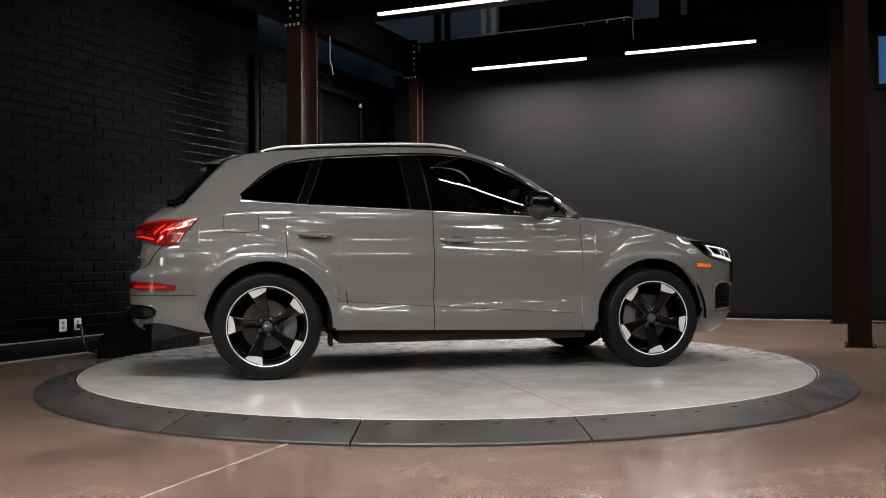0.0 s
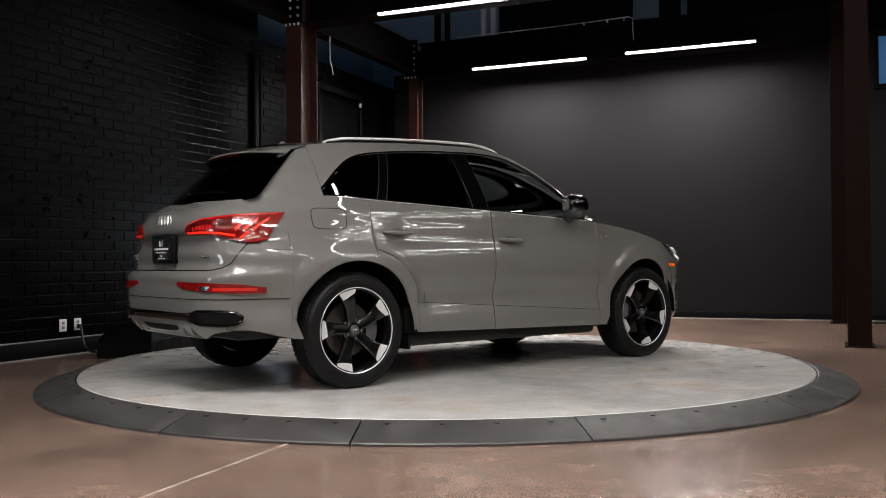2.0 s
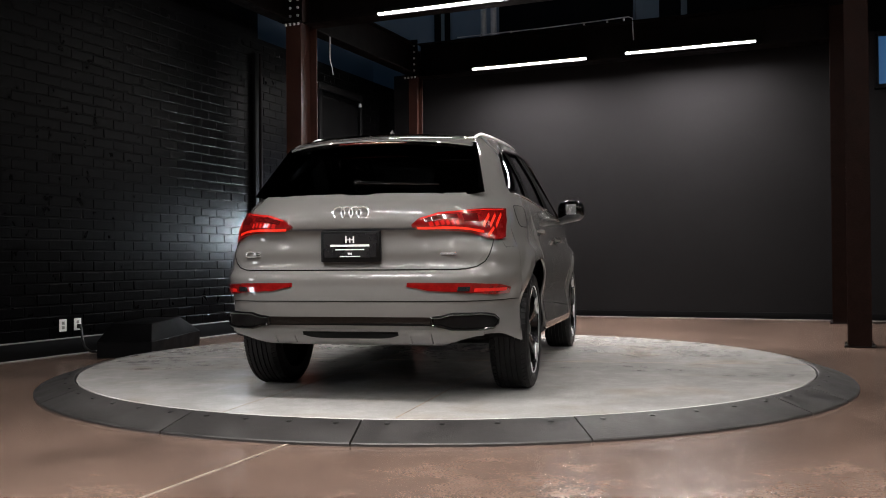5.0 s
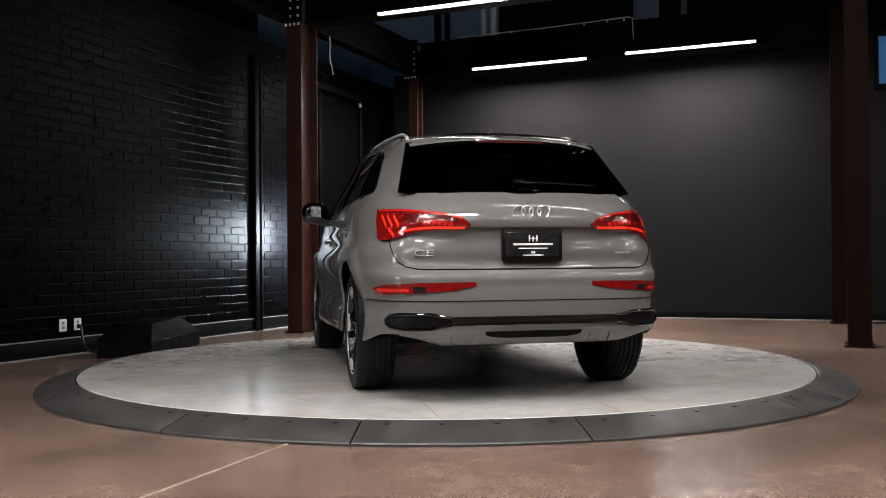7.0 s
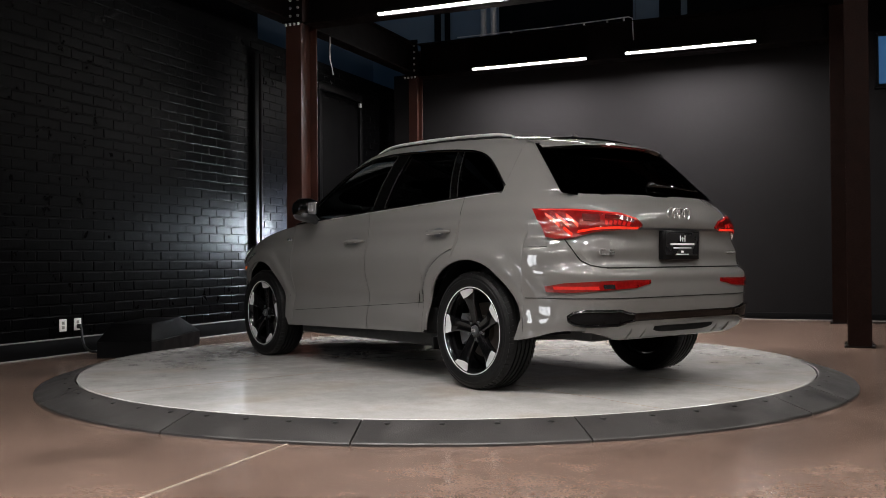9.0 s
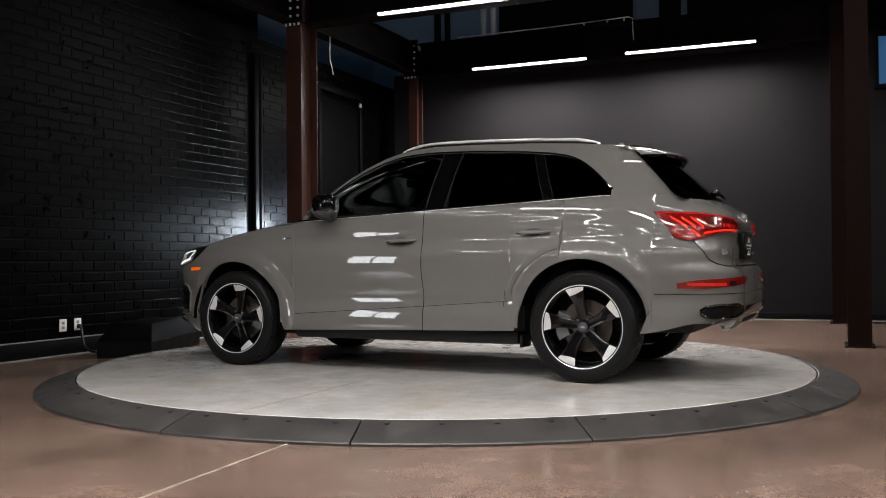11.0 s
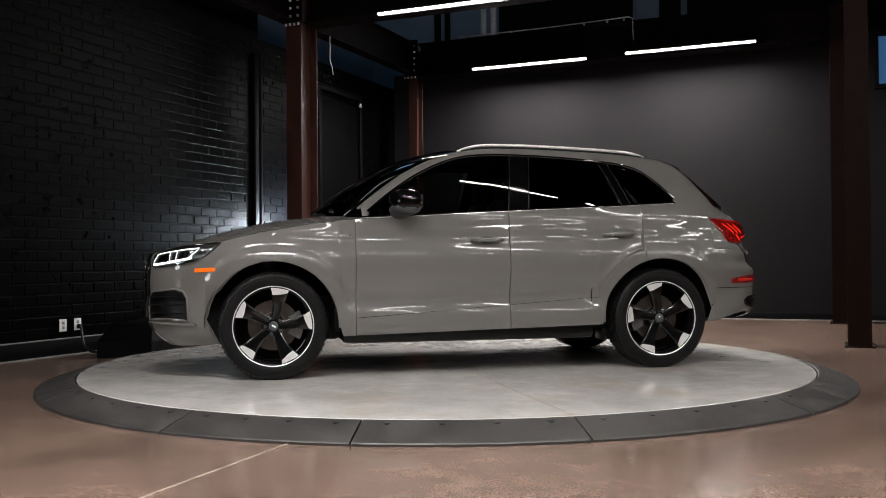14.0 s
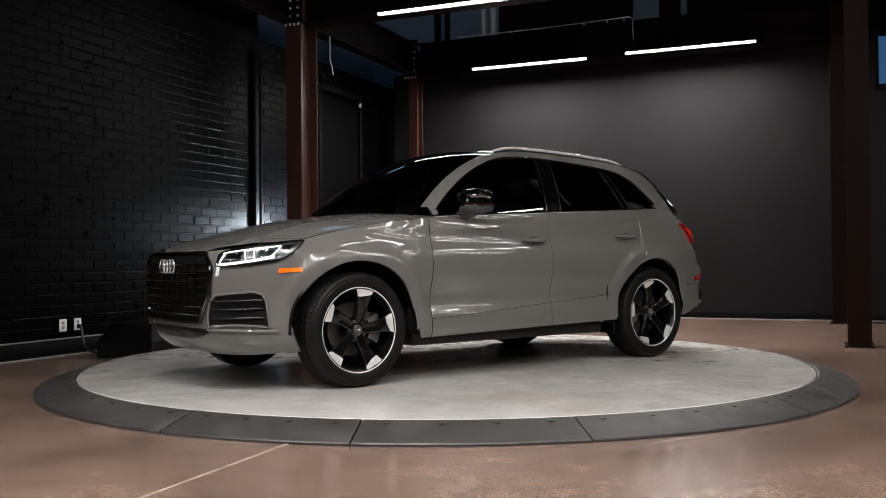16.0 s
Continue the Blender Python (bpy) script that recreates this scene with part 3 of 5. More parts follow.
    part("shield", box(B(), -0.12, 0.03, 0.112, 0.118, -0.24, 0.24), M_BLACK, lp)
    part("arm", pipe(B(), [(0.025, -0.05, 0.0), (0.16, -0.16, 0.0), (0.24, -0.385, 0.0)], 0.012, 8), M_BLACK, lp)
    # bright doorway in the side wall beside the camera, seen mirrored in the paint
    dw = thing("window_2", ROOM @ pose(WALL_U + 0.012, -6.6, 0.9), "tall bright window in the side wall", "window", kind="structure")
    for k in range(2):
        part("pane", box(B(), 0.004, 0.012, -0.62 + 0.64 * k, -0.02 + 0.64 * k, 0.0, 1.5), M_DOORGLOW, dw, "bright daylight pane")
    for y in (-0.66, -0.02, 0.62):
        part("window_frame", box(B(), 0.0, 0.03, y, y + 0.04, -0.04, 1.54, 0.003, 1), M_BLACK, dw)
    # blue-lit window high in the back wall
    w = thing("window_1", ROOM @ pose(3.50, WALL_V - 0.01, 3.305), "small high window glowing deep blue", "window", kind="structure")
    bm = B()
    box(bm, -0.03, 1.0, -0.004, 0.008, 0.0, 0.66)
    part("pane", bm, M_BLUEGLASS, w)
    bm = B()
    for b in ((-0.07, -0.03, -0.04, 0.70), (1.0, 1.04, -0.04, 0.70)):
        box(bm, b[0], b[1], -0.03, 0.008, b[2], b[3], 0.003, 1)
    part("window_frame", bm, M_BLACK, w)
    bm = B()
    box(bm, -0.09, 1.06, -0.06, 0.008, -0.075, -0.042, 0.003, 1)
    part("window_sill", bm, M_BLACK, w)


def build_bricks(wall):
    """Bricks of the side wall: those nearest the turntable as pieces, the rest joined."""
    rnd = random.Random(4)
    L, H, J = 0.290, 0.1055, 0.013
    metas = []
    for k in range(6):
        bm = B()
        box(bm, -0.02, 0.0045 + 0.003 * k / 5, -L / 2 + J / 2, L / 2 - J / 2, -H / 2 + J / 2, H / 2 - J / 2, 0.005, 1)
        for v in bm.verts:
            v.co += Vector((rnd.uniform(-0.0015, 0.0015), rnd.uniform(-0.003, 0.003), rnd.uniform(-0.0025, 0.0025)))
        metas.append(mesh_of(bm, "brick", M_BRICK, False))
    verts, faces = [], []
    count = 0
    rows = int((3.80 - 0.17) / H)
    for r in range(rows):
        z = 0.175 + (r + 0.5) * H
        v = -5.0 + (L / 2 if r % 2 else 0)
        while v < 7.1:
            x = WALL_U - 0.012 + rnd.uniform(-0.002, 0.003)
            if 1.05 < v < 4.6 and 0.6 < z < 3.0 and count < 300:
                count += 1
                shared("brick", metas[rnd.randrange(6)], wall, pose(x, v, z, rnd.uniform(-0.4, 0.4), 0, rnd.uniform(-0.4, 0.4)))
            else:
                me = metas[rnd.randrange(6)]
                o = len(verts)
                verts.extend([(p.co.x + x, p.co.y + v, p.co.z + z) for p in me.vertices])
                faces.extend([[i + o for i in f.vertices] for f in me.polygons])
            v += L
    me = bpy.data.meshes.new("brickwork")
    me.from_pydata(verts, [], faces)
    me.materials.append(M_BRICK)
    ob = new("brickwork", me)
    ob.parent = wall
    tagged(ob, kind="stuff")


# ---- the car: x forward from mid-wheelbase, y to its left, z up from the tyres' footing ----
CAR_X, CAR_Y = -0.027, 0.0135
ANGLES = ((0.0, 12.5), (1.0, 25.6), (2.0, 38.7), (3.0, 51.8), (4.0, 64.6), (7.0, 102.4), (8.0, 115.1), (9.0, 128.0), (11.5, 160.2), (12.5, 173.0),
          (13.5, 185.5), (14.5, 197.8), (15.25, 207.3), (16.0, 217.1))
AXLE, TYRE_R, ARCH_R = 1.4128, 0.367, 0.452


def curve(*pts):
    """A smooth function through knots (a, b)."""
    xs, ys = np.array([p[0] for p in pts]), np.array([p[1] for p in pts])
    ds = np.gradient(ys, xs) if len(xs) > 2 else np.full(len(xs), (ys[1] - ys[0]) / (xs[1] - xs[0]))

    def f(x):
        x = min(max(x, xs[0]), xs[-1])
        i = min(int(np.searchsorted(xs, x, "right")) - 1, len(xs) - 2)
        h = xs[i + 1] - xs[i]
        t = (x - xs[i]) / h
        return float((1 + 2 * t) * (1 - t) ** 2 * ys[i] + t * (1 - t) ** 2 * h * ds[i] + t * t * (3 - 2 * t) * ys[i + 1] + t * t * (t - 1) * h * ds[i + 1])
    return f


def line(*pts):
    xs, ys = [p[0] for p in pts], [p[1] for p in pts]
    return lambda x: float(np.interp(x, xs, ys))


# sections of the lower body by height
WIDTH = curve((0.20, 0.84), (0.27, 0.905), (0.325, 0.928), (0.39, 0.929), (0.44, 0.924), (0.49, 0.911), (0.54, 0.903), (0.59, 0.908), (0.65, 0.925), (0.72, 0.941), (0.79, 0.946),
              (0.85, 0.942), (0.895, 0.931), (0.94, 0.918), (0.98, 0.911), (1.02, 0.908), (1.06, 0.902), (1.12, 0.895), (1.18, 0.876), (1.26, 0.845))
NOSE = curve((0.20, 2.12), (0.27, 2.22), (0.36, 2.285), (0.46, 2.30), (0.62, 2.31), (0.75, 2.305), (0.84, 2.285), (0.92, 2.22), (1.0, 2.08), (1.1, 1.85), (1.26, 1.7))
TAIL = curve((0.30, 2.20), (0.36, 2.29), (0.44, 2.345), (0.54, 2.365), (0.66, 2.36), (0.735, 2.345), (0.765, 2.305), (0.86, 2.292), (0.95, 2.285), (1.0, 2.31),
             (1.07, 2.300), (1.13, 2.255), (1.19, 2.165), (1.26, 2.10))
NF = 4.3


def NR(z):
    return 6.2 - 1.7 * smooth01((z - 0.80) / 0.35)


BELT = line((-2.10, 1.195), (-1.9, 1.225), (-1.53, 1.222), (-1.09, 1.197), (-0.30, 1.160), (0.45, 1.122), (0.86, 1.105))
ROOF_Z = curve((-1.90, 1.50), (-1.62, 1.563), (-1.395, 1.594), (-1.13, 1.613), (-0.80, 1.628), (-0.42, 1.638), (-0.12, 1.632), (0.055, 1.607), (0.30, 1.520), (0.51, 1.403),
               (0.72, 1.247), (0.86, 1.13))
ROOF_Y = curve((-1.90, 0.550), (-1.6, 0.580), (-1.1, 0.610), (-0.4, 0.630), (0.05, 0.645), (0.3, 0.675), (0.51, 0.715), (0.72, 0.775), (0.86, 0.83))
HOOD_C = curve((0.80, 1.165), (1.05, 1.150), (1.3, 1.125), (1.6, 1.072), (1.9, 0.992), (2.1, 0.925), (2.20, 0.885), (2.28, 0.835))
HOOD_E = curve((0.74, 1.115), (0.86, 1.098), (1.1, 1.073), (1.3, 1.045), (1.6, 0.988), (1.78, 0.945), (1.95, 0.915), (2.1, 0.89), (2.28, 0.83))
WIN_TOP = curve((-1.585, 1.262), (-1.53, 1.315), (-1.45, 1.388), (-1.37, 1.450), (-1.29, 1.490), (-1.20, 1.514), (-1.05, 1.535), (-0.75, 1.560), (-0.42, 1.576), (-0.12, 1.575), (0.055, 1.555),
                (0.227, 1.500), (0.42, 1.402), (0.60, 1.279), (0.76, 1.150))


def smooth01(t):
    t = min(max(t, 0), 1)
    return t * t * (3 - 2 * t)


def flare(x, z):
    k = 0.0
    for c in (-AXLE, AXLE):
        d = math.hypot(x - c, z - TYRE_R)
        k += 0.022 * smooth01((0.585 - d) / 0.075)
    return k * smooth01((0.95 - z) / 0.12) * (0.35 + 0.65 * smooth01((z - 0.40) / 0.25))


def shell_x(x, z, off=0.0):
    """Body side at a station."""
    L, n = (NOSE(z), NF) if x > 0 else (TAIL(z), NR(z))
    y = WIDTH(z) * max(1e-4, 1 - min(0.9999, abs(x) / L) ** n) ** (1 / n)
    return Vector((x, y + flare(x, z) + off, z))


def shell_t(t, z, off=0.0):
    """Body all round: t runs from 0 at the nose over 1 at the side to 2 at the tail."""
    a = t * math.pi / 2
    c, s = math.cos(a), math.sin(a)
    L, n = (NOSE(z), NF) if c > 0 else (TAIL(z), NR(z))
    W = WIDTH(z)
    cx, cy = math.copysign(abs(c) ** (2 / n), c), abs(s) ** (2 / n)
    x, y = cx * L, cy * W
    nx, ny = math.copysign(abs(cx) ** (n - 1) / L, c), cy ** (n - 1) / W
    q = math.hypot(nx, ny)
    return Vector((x + off * nx / q, y + off * ny / q + flare(x, z) * smooth01((2.05 - abs(x)) / 0.2), z))


def t_of_y(y, z, rear):
    n = NR(z) if rear else NF
    s = min(1, abs(y) / WIDTH(z)) ** (n / 2)
    a = math.asin(min(1, s))
    return (math.pi - a if rear else a) / (math.pi / 2)


def t_of_x(x, z):
    L, n = (NOSE(z), NF) if x > 0 else (TAIL(z), NR(z))
    c = min(1, abs(x) / L) ** (n / 2)
    return math.acos(math.copysign(c, x)) / (math.pi / 2)


def cabin(x, z, off=0.0):
    """Side of the glasshouse between belt and roof edge."""
    zb, zr = BELT(x), ROOF_Z(x)
    yb = shell_x(x, zb).y - 0.006
    ye = ROOF_Y(x)
    taper = 0.035 * smooth01((-1.15 - x) / 0.7)
    t = min(1.05, max(0, (z - zb) / max(0.02, zr - zb)))
    y = yb + (ye - yb) * t + 0.10 * t * (1 - t) * min(1, (zr - zb) / 0.3) - taper * min(1, 2.2 * t) * (1.35 - t)
    return Vector((x, y + off, z))


def sheet(bm, rows, thick=0.0, side=1, inward=None):
    """A quad sheet from rows of points, thickened inwards; side -1 mirrors it."""
    m, n = len(rows), len(rows[0])
    pts = [[Vector((p.x, p.y * side, p.z)) for p in r] for r in rows]
    top = [[bm.verts.new(p) for p in r] for r in pts]
    for i in range(m - 1):
        for j in range(n - 1):
            bm.faces.new((top[i][j], top[i][j + 1], top[i + 1][j + 1], top[i + 1][j]))
    if thick:
        inn = inward or (lambda p: Vector((p.x * 0.985, p.y - side * thick, p.z)))
        low = [[bm.verts.new(inn(p)) for p in r] for r in pts]
        rim = [(0, j) for j in range(n)] + [(i, n - 1) for i in range(1, m)] + [(m - 1, j) for j in range(n - 2, -1, -1)] + [(i, 0) for i in range(m - 2, 0, -1)]
        for k in range(len(rim)):
            (a, b), (c, d) = rim[k], rim[(k + 1) % len(rim)]
            bm.faces.new((top[a][b], low[a][b], low[c][d], top[c][d]))
        for i in range(m):
            for j in range(n):
                if (i, j) not in rim:
                    bm.verts.remove(low[i][j])
    return bm


def span(a, b, n, ease=False):
    if ease:
        return [a + (b - a) * (0.5 - 0.5 * math.cos(math.pi * k / n)) for k in range(n + 1)]
    return [a + (b - a) * k / n for k in range(n + 1)]


def side_panel(xs, lo, hi, rows=18, f=shell_x, off=0.0):
    out = []
    for x in xs:
        a, b = lo(x), max(hi(x), lo(x) + 0.001)
        out.append([f(x, a + (b - a) * k / rows, off) for k in range(rows + 1)])
    return out


def arch(x, c, low):
    d = abs(x - c)
    if d >= ARCH_R:
        return low
    return max(low, TYRE_R + math.sqrt(ARCH_R ** 2 - d * d))


def round_patch(ts, lo, hi, rows=14, off=0.0):
    """A patch on the shell that may wrap round a corner: ts of (t), lo and hi of t."""
    return [[shell_t(t, lo(t) + (hi(t) - lo(t)) * k / rows, off) for k in range(rows + 1)] for t in ts]


def face_patch(ys, lo, hi, rear, rows=10, off=0.0, flip=False):
    """A patch on the nose or tail, by y from one side to the other."""
    out = []
    for y in ys:
        r = []
        for k in range(rows + 1):
            z = lo(y) + (hi(y) - lo(y)) * k / rows
            p = shell_t(t_of_y(y, z, rear), z, off)
            r.append(Vector((p.x, math.copysign(p.y, y) if abs(y) > 1e-6 else 0.0, p.z)))
        out.append(r)
    return out


def into(dx, dy=0.0, dz=0.0):
    return lambda p: Vector((p.x + dx, p.y + dy, p.z + dz))


def to_axis(k):
    """Inwards for wrapped panels."""
    return lambda p: Vector((p.x * (1 - k / 2.2), p.y * (1 - k / 0.9), p.z))


def loft(bm, sections, caps=True):
    rings = [[bm.verts.new(p) for p in s] for s in sections]
    n = len(rings[0])
    for a, b in zip(rings, rings[1:]):
        for k in range(n):
            bm.faces.new((a[k], a[(k + 1) % n], b[(k + 1) % n], b[k]))
    if caps:
        bm.faces.new(rings[0][::-1])
        bm.faces.new(rings[-1])
    return bm


def blob(bm, c, r, n=16, m=10, e=2.0):
    """A rounded box-like solid."""
    c, rings = Vector(c), []
    sg = lambda v, p: math.copysign(abs(v) ** p, v)
    for i in range(1, m):
        a = math.pi * i / m - math.pi / 2
        ring = []
        for k in range(n):
            b = 2 * math.pi * k / n
            ring.append(c + Vector((r[0] * sg(math.cos(a), 2 / e) * sg(math.cos(b), 2 / e), r[1] * sg(math.cos(a), 2 / e) * sg(math.sin(b), 2 / e), r[2] * sg(math.sin(a), 2 / e))))
        rings.append(ring)
    return loft(bm, rings)


def build_wheel(car, x, side, clock):
    w = new("wheel")
    w.parent = car
    w.matrix_local = pose(x, side * 0.80, TYRE_R, 0, 0, 0 if side > 0 else 180)
    R = TYRE_R
    bm = B()
    prof = [(0.262, -0.112), (0.300, -0.122), (0.335, -0.118), (0.355, -0.106), (R - 0.004, -0.088), (R, -0.07)]
    for g in (-0.048, -0.016, 0.016, 0.048):
        prof += [(R, g - 0.006), (R - 0.008, g - 0.005), (R - 0.008, g + 0.005), (R, g + 0.006)]
    prof += [(R, 0.07), (R - 0.004, 0.088), (0.355, 0.106), (0.338, 0.118), (0.325, 0.1185), (0.322, 0.121), (0.300, 0.122), (0.286, 0.118), (0.284, 0.115), (0.262, 0.110)]
    lathe(bm, prof, 72, "y", closed=False)
    part("tyre", bm, M_TYRE, w, angle=28)
    # tread blocks on both shoulders
    bm = B()
    for k in range(66):
        for s in (-1, 1):
            a = 2 * math.pi * (k + (0.5 if s > 0 else 0)) / 66
            m = Matrix.Rotation(a, 4, "Y") @ Matrix.Translation((0, s * 0.092, R - 0.006)) @ pose(0, 0, 0, s * -24, 0, 12)
            b2 = [m @ Vector((dx, dy, dz)) for dx in (-0.0125, 0.0125) for dy in (-0.015, 0.015) for dz in (-0.006, 0.0045)]
            vs = [bm.verts.new(p) for p in b2]
            for f in ((0, 1, 3, 2), (4, 6, 7, 5), (0, 4, 5, 1), (2, 3, 7, 6), (0, 2, 6, 4), (1, 5, 7, 3)):
                bm.faces.new([vs[i] for i in f])
    tr = part("tread", bm, M_TYRE, w, smooth=False)
    tagged(tr, kind="stuff")
    bm = B()
    lathe(bm, [(0.268, 0.108), (0.276, 0.112), (0.276, 0.104), (0.258, 0.085), (0.250, 0.02), (0.252, -0.10), (0.262, -0.112), (0.258, -0.10), (0.244, 0.02), (0.250, 0.09), (0.259, 0.105)], 72, "y")
    part("rim", bm, M_RIM, w)
    bm = B()
    lathe(bm, [(0.2665, 0.106), (0.2685, 0.112), (0.2735, 0.1145), (0.2765, 0.111), (0.272, 0.104)], 72, "y")
    part("rim_lip", bm, M_ALU, w, "bright machined rim lip")
    # five blade spokes with machined tips
    for k in range(5):
        rot = Matrix.Rotation(2 * math.pi * k / 5 - radians(clock + 4.5), 4, "Y")
        secs = []
        for r, a0, a1, y, d in ((0.045, -34, 34, 0.078, 0.045), (0.085, -22, 22, 0.082, 0.045), (0.14, -13, 15.5, 0.090, 0.04), (0.19, -10.5, 16, 0.098, 0.035), (0.235, -9.5, 18, 0.103, 0.03), (0.266, -10, 19, 0.104, 0.025)):
            pa = lambda ang, yy, rr=r: rot @ Vector((rr * math.sin(radians(ang)), yy, rr * math.cos(radians(ang))))
            mid = (a0 + a1) / 2
            secs.append([pa(a0, y - d), pa(a0, y - 0.005), pa(a0 + (a1 - a0) * 0.12, y), pa(mid, y - 0.004), pa(a0 + (a1 - a0) * 0.88, y), pa(a1, y - 0.005), pa(a1, y - d)])
        bm = B()
        loft(bm, secs)
        sp = part("spoke", bm, M_RIM, w, angle=30)
        bm = B()
        q = lambda r, a, y: rot @ Vector((r * math.sin(radians(a)), y, r * math.cos(radians(a))))
        secs = [[q(r, a0, y), q(r, a1, y), q(r, a1, y - 0.012), q(r, a0, y - 0.012)] for r, a0, a1, y in ((0.214, 7.5, 16.0, 0.1035), (0.238, -8.0, 17.2, 0.1065), (0.268, -9.8, 18.6, 0.1095))]
        loft(bm, secs)
        part("spoke_tip", bm, M_ALU, sp, "bright machined spoke tip", angle=30)
        bm = B()
        c = rot @ Vector((0.056 * math.sin(radians(36)), 0, 0.056 * math.cos(radians(36))))
        lathe(bm, [(0.0001, 0.082), (0.009, 0.082), (0.011, 0.078), (0.011, 0.05)], 6, "y", c, False)
        part("wheel_bolt", bm, M_GREYPLASTIC, w)
    bm = B()
    lathe(bm, [(0.0001, 0.078), (0.060, 0.074), (0.078, 0.066), (0.082, 0.03), (0.0001, 0.03)], 40, "y", closed=False)
    part("hub", bm, M_RIM, w)
    bm = B()
    lathe(bm, [(0.0001, 0.090), (0.026, 0.090), (0.031, 0.086), (0.032, 0.07)], 32, "y", closed=False)
    cp = part("centre_cap", bm, M_GREYPLASTIC, w, "dark centre cap with a silver mark")
    for i in range(4):
        bm = B()
        pipe(bm, [((i - 1.5) * 0.0085 + 0.0065 * math.cos(a), 0.0905, 0.0065 * math.sin(a)) for a in span(0, 2 * math.pi, 14)[:-1]], 0.0012, 6, True)
        part("ring", bm, M_CHROME, cp)
    bm = B()
    lathe(bm, [(0.09, 0.0), (0.172, 0.0), (0.172, -0.03), (0.09, -0.03)], 48, "y")
    lathe(bm, [(0.0001, 0.03), (0.09, 0.03), (0.092, 0.0), (0.0001, 0.0)], 32, "y", closed=False)
    part("brake_disc", bm, M_DISCBRAKE, w)
    bm = B()
    secs = []
    for a in span(-0.5, 0.5, 6):
        aa = math.pi / 2 * (-1 if x > 0 else 1) * side + a
        d = Vector((math.sin(aa), 0, math.cos(aa)))
        secs.append([d * 0.118 + Vector((0, 0.040, 0)), d * 0.205 + Vector((0, 0.034, 0)), d * 0.205 + Vector((0, -0.05, 0)), d * 0.118 + Vector((0, -0.05, 0))])
    loft(bm, secs)
    part("brake_caliper", bm, M_CALIPER, w, "grey metal brake caliper")
    bm = B()
    lathe(bm, [(0.0001, -0.06), (0.244, -0.06), (0.244, -0.07), (0.0001, -0.07)], 40, "y", closed=False)
    part("inner_barrel", bm, M_INNER, w)
    return w


def rings_badge(car, m, r=0.034, step=0.047):
    bd = new("badge")
    bd.parent = car
    bd.matrix_local = m
    for i in range(4):
        bm = B()
        pipe(bm, [((i - 1.5) * step + r * math.cos(a), r * math.sin(a), 0.001 * (i % 2)) for a in span(0, 2 * math.pi, 32)[:-1]], 0.0052, 8, True)
        part("ring", bm, M_CHROME, bd)
    tagged(bd, "four interlinked chrome rings")
    return bd


